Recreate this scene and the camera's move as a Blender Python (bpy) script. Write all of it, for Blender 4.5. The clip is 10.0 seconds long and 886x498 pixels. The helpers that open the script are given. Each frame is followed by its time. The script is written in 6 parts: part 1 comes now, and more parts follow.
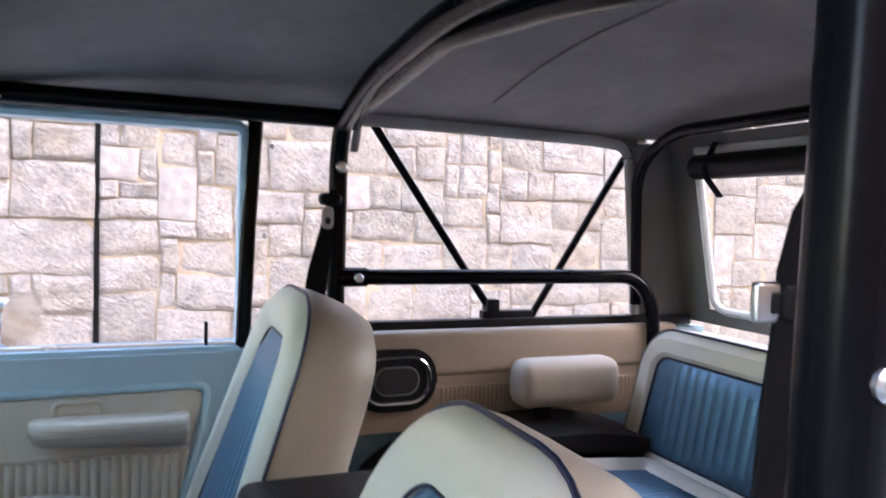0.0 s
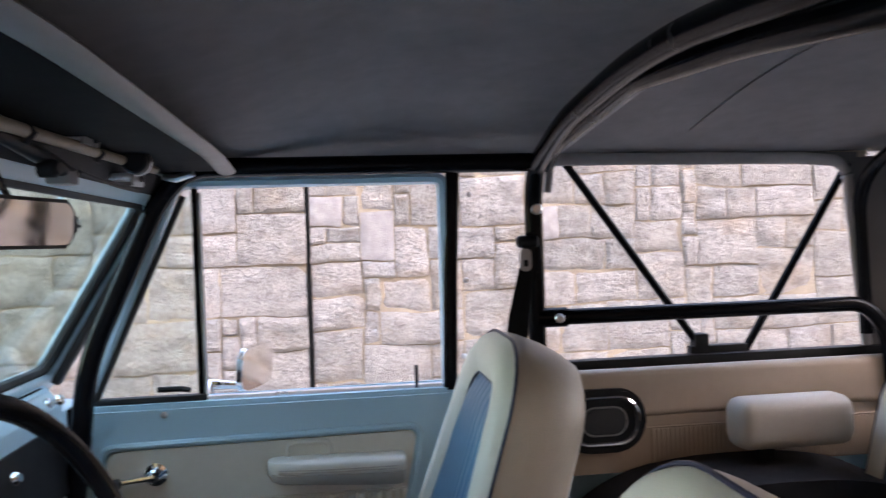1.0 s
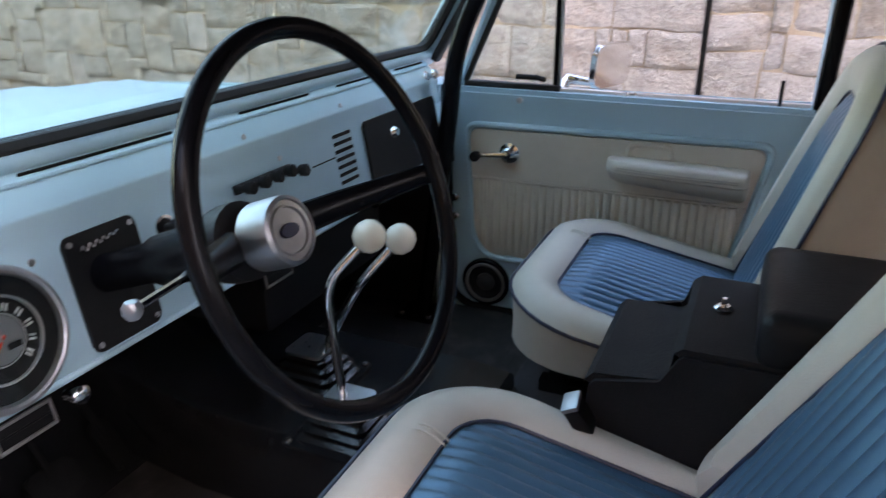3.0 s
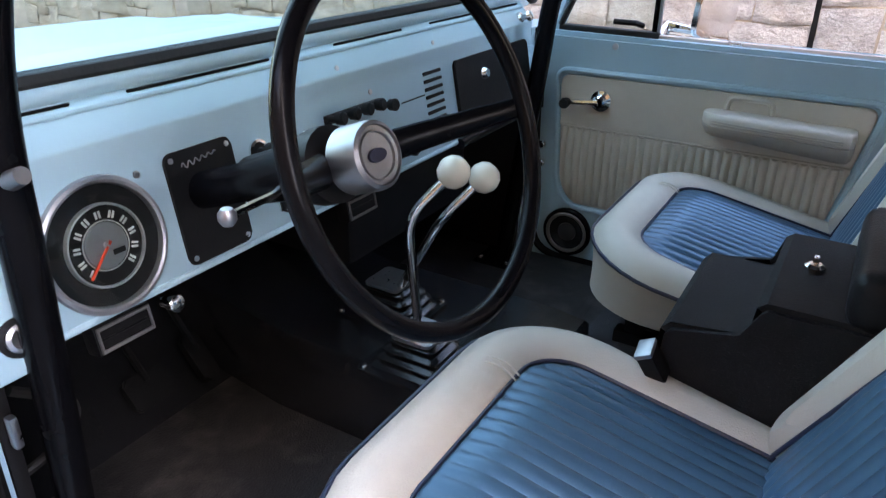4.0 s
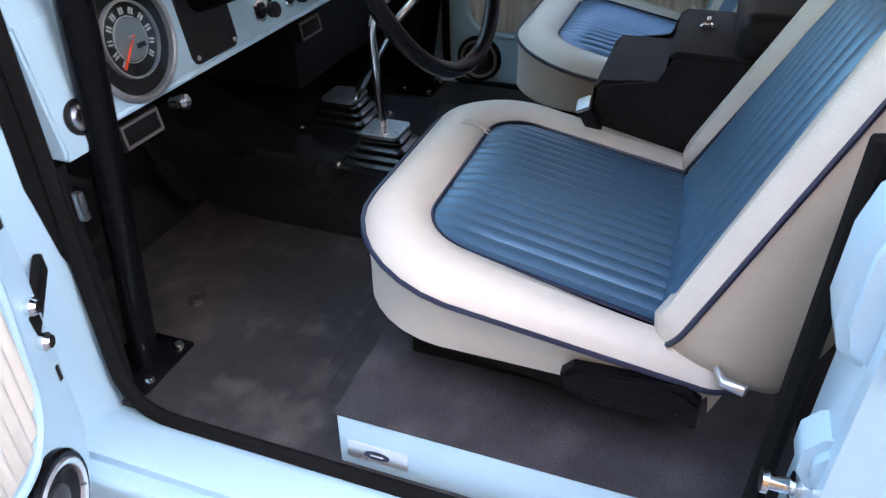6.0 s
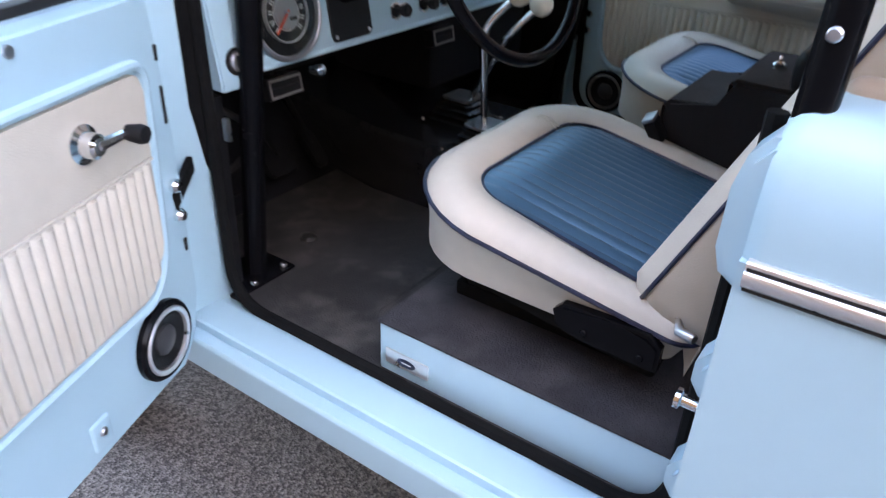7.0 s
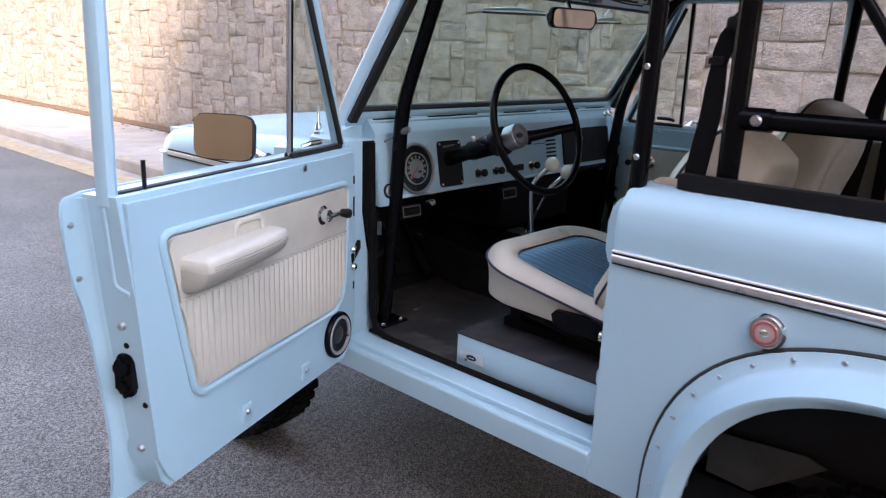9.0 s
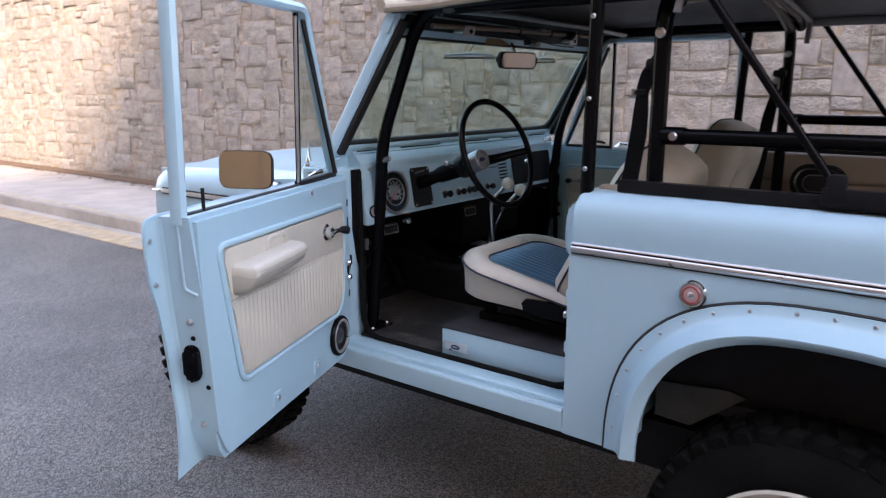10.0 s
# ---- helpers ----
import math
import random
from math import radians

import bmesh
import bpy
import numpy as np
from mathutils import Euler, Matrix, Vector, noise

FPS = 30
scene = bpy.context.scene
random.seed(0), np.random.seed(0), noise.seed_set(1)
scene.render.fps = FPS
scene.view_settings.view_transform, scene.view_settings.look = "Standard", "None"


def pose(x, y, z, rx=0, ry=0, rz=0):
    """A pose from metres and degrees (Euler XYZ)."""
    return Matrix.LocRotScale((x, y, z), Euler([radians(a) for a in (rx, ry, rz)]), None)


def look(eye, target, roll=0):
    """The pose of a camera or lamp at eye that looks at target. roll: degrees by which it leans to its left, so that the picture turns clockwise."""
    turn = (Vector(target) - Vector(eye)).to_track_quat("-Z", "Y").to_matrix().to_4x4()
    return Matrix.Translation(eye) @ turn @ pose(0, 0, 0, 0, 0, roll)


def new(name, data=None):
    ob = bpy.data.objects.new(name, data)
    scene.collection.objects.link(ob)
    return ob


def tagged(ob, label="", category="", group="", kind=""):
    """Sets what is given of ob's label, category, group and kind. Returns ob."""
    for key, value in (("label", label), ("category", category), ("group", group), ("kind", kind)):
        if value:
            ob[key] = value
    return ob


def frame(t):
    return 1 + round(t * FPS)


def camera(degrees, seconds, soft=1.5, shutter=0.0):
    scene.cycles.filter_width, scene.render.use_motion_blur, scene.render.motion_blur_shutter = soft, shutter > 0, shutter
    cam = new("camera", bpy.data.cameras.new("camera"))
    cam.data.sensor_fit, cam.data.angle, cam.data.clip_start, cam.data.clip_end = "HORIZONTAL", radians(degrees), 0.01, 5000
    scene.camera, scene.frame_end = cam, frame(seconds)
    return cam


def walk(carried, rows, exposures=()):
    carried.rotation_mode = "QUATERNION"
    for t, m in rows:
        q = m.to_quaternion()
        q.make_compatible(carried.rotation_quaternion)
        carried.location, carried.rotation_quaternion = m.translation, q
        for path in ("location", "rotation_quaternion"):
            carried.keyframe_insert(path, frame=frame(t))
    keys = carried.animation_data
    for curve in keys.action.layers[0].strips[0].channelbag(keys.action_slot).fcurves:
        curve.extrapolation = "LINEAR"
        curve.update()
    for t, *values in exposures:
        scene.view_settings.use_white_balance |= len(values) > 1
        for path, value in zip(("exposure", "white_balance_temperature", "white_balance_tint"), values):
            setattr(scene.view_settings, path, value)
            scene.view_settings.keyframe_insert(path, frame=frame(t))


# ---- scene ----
cam = camera(62.6, 10.0, soft=1.2, shutter=0.35)
PATH = [
    (0, (-1.019, 0.278, 1.646), (0.832, -0.474, 1.555), 1.8),
    (0.3, (-1.023, 0.283, 1.664), (0.865, -0.377, 1.665), 0.9),
    (0.5, (-1.025, 0.287, 1.673), (0.883, -0.313, 1.669), 0.3),
    (1, (-1.026, 0.307, 1.685), (0.957, 0.047, 1.663), -1.8),
    (1.5, (-1.018, 0.337, 1.696), (0.979, 0.287, 1.604), -2.8),
    (2, (-1.016, 0.308, 1.652), (0.94, 0.394, 1.244), -2.3),
    (2.5, (-1.015, 0.238, 1.626), (0.833, 0.666, 0.994), -0.6),
    (3, (-1.025, 0.183, 1.625), (0.68, 0.926, 0.89), -0.0),
    (3.2, (-1.03, 0.197, 1.632), (0.621, 1.018, 0.857), 0.1),
    (4.3, (-1.054, 0.172, 1.588), (0.494, 1.07, 0.695), 1.6),
    (4.5, (-1.079, 0.183, 1.577), (0.465, 1.019, 0.619), 1.7),
    (5, (-1.176, 0.221, 1.56), (0.384, 0.891, 0.504), 0.9),
    (5.5, (-1.279, 0.237, 1.545), (0.309, 0.775, 0.455), 0.6),
    (5.7, (-1.31, 0.231, 1.546), (0.267, 0.735, 0.424), 0.4),
    (6.8, (-1.464, 0.004, 1.531), (0.003, 0.874, 0.487), 1.8),
    (7, (-1.51, -0.068, 1.534), (-0.076, 0.892, 0.523), 2.6),
    (7.2, (-1.561, -0.13, 1.546), (-0.122, 0.944, 0.663), 2.0),
    (7.5, (-1.663, -0.212, 1.569), (-0.192, 0.904, 0.801), 1.0),
    (8, (-1.915, -0.367, 1.585), (-0.433, 0.82, 0.957), 0.6),
    (8.5, (-2.102, -0.536, 1.593), (-0.65, 0.709, 1.01), 1.0),
    (9, (-2.265, -0.739, 1.598), (-0.832, 0.556, 1.076), 2.2),
    (9.5, (-2.436, -0.844, 1.604), (-0.973, 0.427, 1.111), 2.2),
    (10, (-2.673, -0.887, 1.609), (-1.111, 0.287, 1.181), 0.1),
]
EXPOSURES = [(0.0, 3.24, 8000, 22), (1.5, 2.70, 8100, 22), (2.5, 2.60, 8200, 22), (3.0, 2.70, 8200, 22), (4.5, 3.16, 8050, 21), (5.5, 3.15, 8050, 21), (7.5, 2.46, 8050, 22), (8.5, 2.13, 8150, 22), (10.0, 1.74, 8150, 22)]
walk(cam, [(t, look(eye, target, roll)) for t, eye, target, roll in PATH], EXPOSURES)

# ---- world and light ----
world = bpy.data.worlds.new("sky")
scene.world = world
world.use_nodes = True
sky = world.node_tree.nodes.new("ShaderNodeTexSky")
sky.sky_type, sky.sun_disc = "NISHITA", False
sky.sun_elevation, sky.sun_rotation = radians(35), radians(231)
world.node_tree.links.new(sky.outputs[0], world.node_tree.nodes["Background"].inputs[0])
world.node_tree.nodes["Background"].inputs[1].default_value = 0.34
sun = new("sun", bpy.data.lights.new("sun", "SUN"))
sun.data.energy, sun.data.angle, sun.data.color = 2.7, radians(3.5), (1.0, 0.93, 0.84)
sun.matrix_world = look((-10, -8, 9), (0, 0, 0))


# ---- materials ----
def mat(name, color, rough=0.5, metal=0.0, vary=0.08, scale=6.0, bump=0.0, bscale=60.0, coat=0.0, spec=0.5, island=0.0, stain=None, stain_scale=1.5):
    m = bpy.data.materials.new(name)
    m.use_nodes = True
    t = m.node_tree
    b = t.nodes["Principled BSDF"]
    b.inputs["Roughness"].default_value, b.inputs["Metallic"].default_value = rough, metal
    b.inputs["Coat Weight"].default_value, b.inputs["Specular IOR Level"].default_value = coat, spec
    b.inputs["Coat Roughness"].default_value = 0.08
    co = t.nodes.new("ShaderNodeTexCoord").outputs["Object"]

    def noise_tex(s, detail=4.0):
        n = t.nodes.new("ShaderNodeTexNoise")
        n.inputs["Scale"].default_value, n.inputs["Detail"].default_value = s, detail
        t.links.new(co, n.inputs["Vector"])
        return n.outputs["Fac"]

    def ramp(fac, c0, c1, p0=0.3, p1=0.7):
        r = t.nodes.new("ShaderNodeValToRGB")
        r.color_ramp.elements[0].color, r.color_ramp.elements[1].color = (*c0, 1), (*c1, 1)
        r.color_ramp.elements[0].position, r.color_ramp.elements[1].position = p0, p1
        t.links.new(fac, r.inputs[0])
        return r.outputs[0]

    def mix(a, c, fac, mode="MULTIPLY"):
        x = t.nodes.new("ShaderNodeMix")
        x.data_type, x.blend_type = "RGBA", mode
        x.inputs[0].default_value = fac if isinstance(fac, float) else 0
        if not isinstance(fac, float):
            t.links.new(fac, x.inputs[0])
        for v, i in ((a, 6), (c, 7)):
            if isinstance(v, tuple):
                x.inputs[i].default_value = (*v, 1)
            else:
                t.links.new(v, x.inputs[i])
        return x.outputs[2]

    lo = tuple(max(0, c * (1 - vary)) for c in color)
    hi = tuple(min(1, c * (1 + vary)) for c in color)
    col = ramp(noise_tex(scale), lo, hi)
    g = 1 - vary * 0.7
    col = mix(col, ramp(noise_tex(scale * 9, 6.0), (g, g, g), (1, 1, 1)), 1.0)
    if stain:
        col = mix(col, stain, ramp(noise_tex(stain_scale, 8.0), (0, 0, 0), (0.8, 0.8, 0.8), 0.5, 0.72), "MIX")
    if island:
        rnd = t.nodes.new("ShaderNodeNewGeometry").outputs["Random Per Island"]
        obr = t.nodes.new("ShaderNodeObjectInfo").outputs["Random"]
        add = t.nodes.new("ShaderNodeMath")
        add.operation = "ADD"
        t.links.new(rnd, add.inputs[0])
        t.links.new(obr, add.inputs[1])
        fr = t.nodes.new("ShaderNodeMath")
        fr.operation = "FRACT"
        t.links.new(add.outputs[0], fr.inputs[0])
        k = 1 - island
        col = mix(col, ramp(fr.outputs[0], (k, k * 0.98, k * 0.96), (1, 1, 1), 0.0, 1.0), 1.0)
    t.links.new(col, b.inputs["Base Color"])
    rr = t.nodes.new("ShaderNodeMapRange")
    rr.inputs[3].default_value, rr.inputs[4].default_value = max(0.02, rough - 0.08), min(1, rough + 0.08)
    t.links.new(noise_tex(scale * 3), rr.inputs[0])
    t.links.new(rr.outputs[0], b.inputs["Roughness"])
    if bump:
        bp = t.nodes.new("ShaderNodeBump")
        bp.inputs["Strength"].default_value, bp.inputs["Distance"].default_value = min(1.0, bump), 0.003 if bump <= 1 else 0.003 * bump
        t.links.new(noise_tex(bscale, 8.0), bp.inputs["Height"])
        t.links.new(bp.outputs[0], b.inputs["Normal"])
    return m


def glass_mat(name, tint=(0.92, 0.97, 0.95)):
    m = bpy.data.materials.new(name)
    m.use_nodes = True
    t = m.node_tree
    out = t.nodes["Material Output"]
    t.nodes.remove(t.nodes["Principled BSDF"])
    clear, shine, mixer, edge = (t.nodes.new("ShaderNode" + k) for k in ("BsdfTransparent", "BsdfGlossy", "MixShader", "LayerWeight"))
    gain = t.nodes.new("ShaderNodeMath")
    gain.operation = "MULTIPLY_ADD"
    gain.inputs[1].default_value, gain.inputs[2].default_value = 0.35, 0.03
    edge.inputs[0].default_value = 0.12
    clear.inputs[0].default_value = (*tint, 1)
    shine.inputs["Roughness"].default_value = 0.02
    t.links.new(edge.outputs["Facing"], gain.inputs[0])
    t.links.new(gain.outputs[0], mixer.inputs[0])
    t.links.new(clear.outputs[0], mixer.inputs[1])
    t.links.new(shine.outputs[0], mixer.inputs[2])
    t.links.new(mixer.outputs[0], out.inputs[0])
    return m


PAINT = mat("pale_blue_paint", (0.385, 0.585, 0.665), 0.34, vary=0.03, scale=2.0, coat=0.35, bump=0.04, bscale=350)
CREAM = mat("cream_vinyl", (0.60, 0.547, 0.458), 0.42, vary=0.06, scale=5, bump=0.25, bscale=420)
SAND = mat("sand_vinyl", (0.45, 0.40, 0.33), 0.45, vary=0.06, scale=5, bump=0.25, bscale=420)
BACKV = mat("tan_back_vinyl", (0.45, 0.382, 0.298), 0.32, vary=0.06, scale=5, bump=0.25, bscale=420)
TAN = mat("tan_vinyl", (0.34, 0.26, 0.195), 0.45, vary=0.07, scale=5, bump=0.25, bscale=420)
BLUEV = mat("blue_vinyl", (0.062, 0.155, 0.235), 0.36, metal=0.45, vary=0.03, scale=5)
NAVY = mat("navy_piping", (0.012, 0.018, 0.045), 0.4, vary=0.1)
BLACK = mat("black_gloss_tube", (0.004, 0.004, 0.005), 0.24, vary=0.15, bump=0.04, bscale=90, spec=0.10)
BLACKM = mat("black_plastic", (0.011, 0.011, 0.012), 0.45, vary=0.2, bump=0.2, bscale=200, spec=0.15)
BOOT = mat("glossy_rubber_boot", (0.014, 0.014, 0.015), 0.22, vary=0.2, bump=0.1, bscale=90, spec=0.5)
PLUG = mat("worn_plug", (0.014, 0.013, 0.012), 0.6, vary=0.2)
GREYCONE = mat("speaker_cone", (0.035, 0.034, 0.036), 0.42, vary=0.15)
RUBBER = mat("black_rubber", (0.010, 0.010, 0.010), 0.65, vary=0.2, bump=0.3, bscale=120)
TYREM = mat("tyre_rubber", (0.0065, 0.0065, 0.0065), 0.85, vary=0.3, bump=0.4, bscale=80, spec=0.12)
MATM = mat("floor_mat", (0.0325, 0.0305, 0.0300), 0.60, vary=0.42, scale=4, bump=0.9, bscale=240, spec=0.32, stain=(0.082, 0.074, 0.067), stain_scale=15.0)
SCUFFED = mat("scuffed_black_lining", (0.043, 0.0400, 0.0440), 0.6, vary=0.35, scale=5, bump=0.9, bscale=260, spec=0.3, stain=(0.078, 0.072, 0.074), stain_scale=9)
LINER = mat("black_liner", (0.013, 0.0127, 0.0142), 0.6, vary=0.2, bump=0.6, bscale=300, spec=0.18)
CHROME = mat("chrome", (0.78, 0.78, 0.78), 0.12, metal=1.0, vary=0.03)
ALU = mat("brushed_aluminium", (0.62, 0.62, 0.63), 0.3, metal=1.0, vary=0.06, scale=30)
GREYM = mat("grey_bow_metal", (0.20, 0.192, 0.186), 0.45, metal=0.3, vary=0.08)
TOPIN = mat("dark_top_lining", (0.19, 0.176, 0.176), 0.85, vary=0.2, scale=3, bump=0.6, bscale=500)
GALV = mat("dull_galvanised", (0.55, 0.54, 0.52), 0.6, vary=0.15)
TOPOUT = mat("tan_top_canvas", (0.46, 0.38, 0.29), 0.8, vary=0.08, bump=0.6, bscale=500)
GREYF = mat("grey_canvas", (0.135, 0.13, 0.126), 0.8, vary=0.1, bump=0.5, bscale=500)
GLASS = glass_mat("clear_glass")
TINT = glass_mat("windscreen_glass", (0.775, 0.885, 0.845))
ROD = mat("tan_rod", (0.25, 0.19, 0.13), 0.5, vary=0.15, scale=12)
BRIGHT = mat("bright_trim", (0.80, 0.77, 0.75), 0.30, metal=0.85, vary=0.04)
DIMGLASS = mat("dim_mirror", (0.47, 0.44, 0.41), 0.03, metal=1.0, vary=0.0)
MIRROR = mat("mirror", (0.85, 0.85, 0.85), 0.03, metal=1.0, vary=0.0)
BROWN = mat("brown_backing", (0.27, 0.16, 0.075), 0.5, vary=0.08)
IVORY = mat("ivory_knob", (0.78, 0.70, 0.56), 0.18, vary=0.04, coat=0.5)
RED = mat("red_lens", (0.36, 0.085, 0.08), 0.25, vary=0.1, coat=0.5)
ORANGE = mat("orange_lens", (0.7, 0.17, 0.02), 0.25, vary=0.1)
WHITE = mat("white_mark", (0.8, 0.8, 0.78), 0.5, vary=0.03)
DIAL = mat("dial_silver", (0.42, 0.43, 0.44), 0.33, metal=0.9, vary=0.08)
BEZEL = mat("satin_bezel", (0.42, 0.42, 0.43), 0.42, metal=0.9, vary=0.05)
HUBM = mat("satin_hub_metal", (0.38, 0.38, 0.385), 0.42, metal=1.0, vary=0.05, scale=40)
BELT = mat("black_webbing", (0.007, 0.007, 0.008), 0.8, vary=0.2, bump=0.25, bscale=500, spec=0.12)


def asphalt_mat():
    """Dark binder with pale and dark chippings, wider worn patches."""
    m = bpy.data.materials.new("chip_asphalt")
    m.use_nodes = True
    t = m.node_tree
    b = t.nodes["Principled BSDF"]
    b.inputs["Roughness"].default_value = 0.5
    co = t.nodes.new("ShaderNodeNewGeometry").outputs["Position"]

    def link(kind, scale, out):
        n = t.nodes.new(kind)
        n.inputs["Scale"].default_value = scale
        t.links.new(co, n.inputs["Vector"])
        return n.outputs[out]

    def ramp(fac, c0, c1, p0, p1):
        r = t.nodes.new("ShaderNodeValToRGB")
        r.color_ramp.elements[0].color, r.color_ramp.elements[1].color = (*c0, 1), (*c1, 1)
        r.color_ramp.elements[0].position, r.color_ramp.elements[1].position = p0, p1
        t.links.new(fac, r.inputs[0])
        return r.outputs[0]

    chips = link("ShaderNodeTexVoronoi", 165.0, "Color")
    sep = t.nodes.new("ShaderNodeSeparateColor")
    t.links.new(chips, sep.inputs[0])
    col = ramp(sep.outputs[0], (0.044, 0.042, 0.040), (0.345, 0.325, 0.30), 0.2, 1.0)
    wide = ramp(link("ShaderNodeTexNoise", 1.3, "Fac"), (0.72, 0.72, 0.73), (1.0, 1.0, 1.0), 0.35, 0.65)
    x = t.nodes.new("ShaderNodeMix")
    x.data_type, x.blend_type = "RGBA", "MULTIPLY"
    x.inputs[0].default_value = 1.0
    t.links.new(col, x.inputs[6])
    t.links.new(wide, x.inputs[7])
    t.links.new(x.outputs[2], b.inputs["Base Color"])
    bp = t.nodes.new("ShaderNodeBump")
    bp.inputs["Strength"].default_value, bp.inputs["Distance"].default_value = 0.9, 0.006
    t.links.new(link("ShaderNodeTexVoronoi", 165.0, "Distance"), bp.inputs["Height"])
    t.links.new(bp.outputs[0], b.inputs["Normal"])
    return m


ASPHALT = asphalt_mat()
CONCRETE = mat("pavement_concrete", (0.47, 0.43, 0.385), 0.85, vary=0.15, scale=2, bump=0.8, bscale=120, stain=(0.24, 0.22, 0.19), stain_scale=0.7)
YELLOW = mat("worn_yellow_line", (0.50, 0.385, 0.245), 0.8, vary=0.2, scale=8, stain=(0.36, 0.33, 0.29), stain_scale=2)


def stone_mat():
    """Rough split stone: flaky beds, mottled grey, buff and rust, another tone for each block."""
    m = bpy.data.materials.new("split_stone")
    m.use_nodes = True
    t = m.node_tree
    b = t.nodes["Principled BSDF"]
    b.inputs["Roughness"].default_value = 0.9
    co = t.nodes.new("ShaderNodeNewGeometry")
    mp = t.nodes.new("ShaderNodeMapping")
    mp.inputs["Scale"].default_value = (1.0, 0.9, 1.35)
    mp.inputs["Rotation"].default_value = (0.5, 0.0, 0.0)
    t.links.new(co.outputs["Position"], mp.inputs["Vector"])

    def tex(scale, detail, rough=0.6):
        n = t.nodes.new("ShaderNodeTexNoise")
        n.inputs["Scale"].default_value, n.inputs["Detail"].default_value, n.inputs["Roughness"].default_value = scale, detail, rough
        t.links.new(mp.outputs[0], n.inputs["Vector"])
        return n.outputs["Fac"]

    def ramp(fac, stops):
        r = t.nodes.new("ShaderNodeValToRGB")
        for i, (p, c) in enumerate(stops):
            e = r.color_ramp.elements[i] if i < 2 else r.color_ramp.elements.new(p)
            e.position, e.color = p, (*c, 1)
        t.links.new(fac, r.inputs[0])
        return r.outputs[0]

    def mix(a, c, fac, mode):
        x = t.nodes.new("ShaderNodeMix")
        x.data_type, x.blend_type = "RGBA", mode
        x.inputs[0].default_value = fac
        t.links.new(a, x.inputs[6])
        t.links.new(c, x.inputs[7])
        return x.outputs[2]

    add = t.nodes.new("ShaderNodeMath")
    add.operation = "ADD"
    t.links.new(co.outputs["Random Per Island"], add.inputs[0])
    t.links.new(t.nodes.new("ShaderNodeObjectInfo").outputs["Random"], add.inputs[1])
    fr = t.nodes.new("ShaderNodeMath")
    fr.operation = "FRACT"
    t.links.new(add.outputs[0], fr.inputs[0])
    tone = ramp(fr.outputs[0], [(0.0, (0.41, 0.380, 0.344)), (1.0, (0.53, 0.488, 0.446)), (0.35, (0.475, 0.433, 0.386)), (0.6, (0.505, 0.463, 0.421)), (0.8, (0.445, 0.413, 0.381))])
    col = mix(tone, ramp(tex(9, 8), [(0.34, (0.66, 0.65, 0.64)), (0.56, (1.0, 1.0, 1.0))]), 0.85, "MULTIPLY")
    col = mix(col, ramp(tex(48, 6, 0.75), [(0.38, (0.68, 0.67, 0.66)), (0.54, (1.0, 1.0, 1.0))]), 0.75, "MULTIPLY")
    col = mix(col, ramp(tex(3.1, 7), [(0.52, (1.0, 1.0, 1.0)), (0.72, (1.0, 0.84, 0.69))]), 0.65, "MULTIPLY")
    t.links.new(col, b.inputs["Base Color"])
    hs = t.nodes.new("ShaderNodeMath")
    hs.operation = "ADD"
    t.links.new(tex(13, 10, 0.62), hs.inputs[0])
    t.links.new(tex(40, 6, 0.7), hs.inputs[1])
    bp = t.nodes.new("ShaderNodeBump")
    bp.inputs["Strength"].default_value, bp.inputs["Distance"].default_value = 1.0, 0.032
    t.links.new(hs.outputs[0], bp.inputs["Height"])
    t.links.new(bp.outputs[0], b.inputs["Normal"])
    return m


STONE = stone_mat()
DRESSED = mat("dressed_stone", (0.37, 0.335, 0.315), 0.85, vary=0.2, scale=14, bump=0.9, bscale=90)
MORTAR = mat("mortar", (0.44, 0.355, 0.26), 0.9, vary=0.2, scale=6, bump=2.0, bscale=40)
SOIL = mat("leaf_litter", (0.16, 0.10, 0.065), 0.95, vary=0.4, scale=12, bump=4.0, bscale=60)


# ---- mesh helpers ----
def part(name, bm, material, parent=None, label="", sharp=38, m=None):
    bmesh.ops.recalc_face_normals(bm, faces=bm.faces)
    me = bpy.data.meshes.new(name)
    bm.to_mesh(me)
    bm.free()
    me.materials.append(material)
    me.shade_smooth()
    me.set_sharp_from_angle(angle=radians(sharp))
    ob = new(name, me)
    if m is not None:
        ob.matrix_basis = m
    while parent and parent.parent and parent.parent.parent:
        parent = parent.parent
    if parent:
        ob.parent = parent
    return tagged(ob, label)


def thing(name, label, category, m=None, group="", kind=""):
    ob = new(name)
    ob.empty_display_size = 0.1
    if m is not None:
        ob.matrix_basis = m
    return tagged(ob, label, category, group, kind)


def box(lo, hi, bevel=0.004, seg=2, bm=None, m=None):
    bm = bm or bmesh.new()
    size = [b - a for a, b in zip(lo, hi)]
    mid = [(a + b) / 2 for a, b in zip(lo, hi)]
    mm = Matrix.LocRotScale(mid, None, size)
    made = bmesh.ops.create_cube(bm, size=1.0, matrix=(m @ mm) if m is not None else mm)
    if bevel:
        edges = list({e for v in made["verts"] for e in v.link_edges})
        bmesh.ops.bevel(bm, geom=edges, offset=min(bevel, 0.45 * min(size)), segments=seg, affect="EDGES", profile=0.6)
    return bm


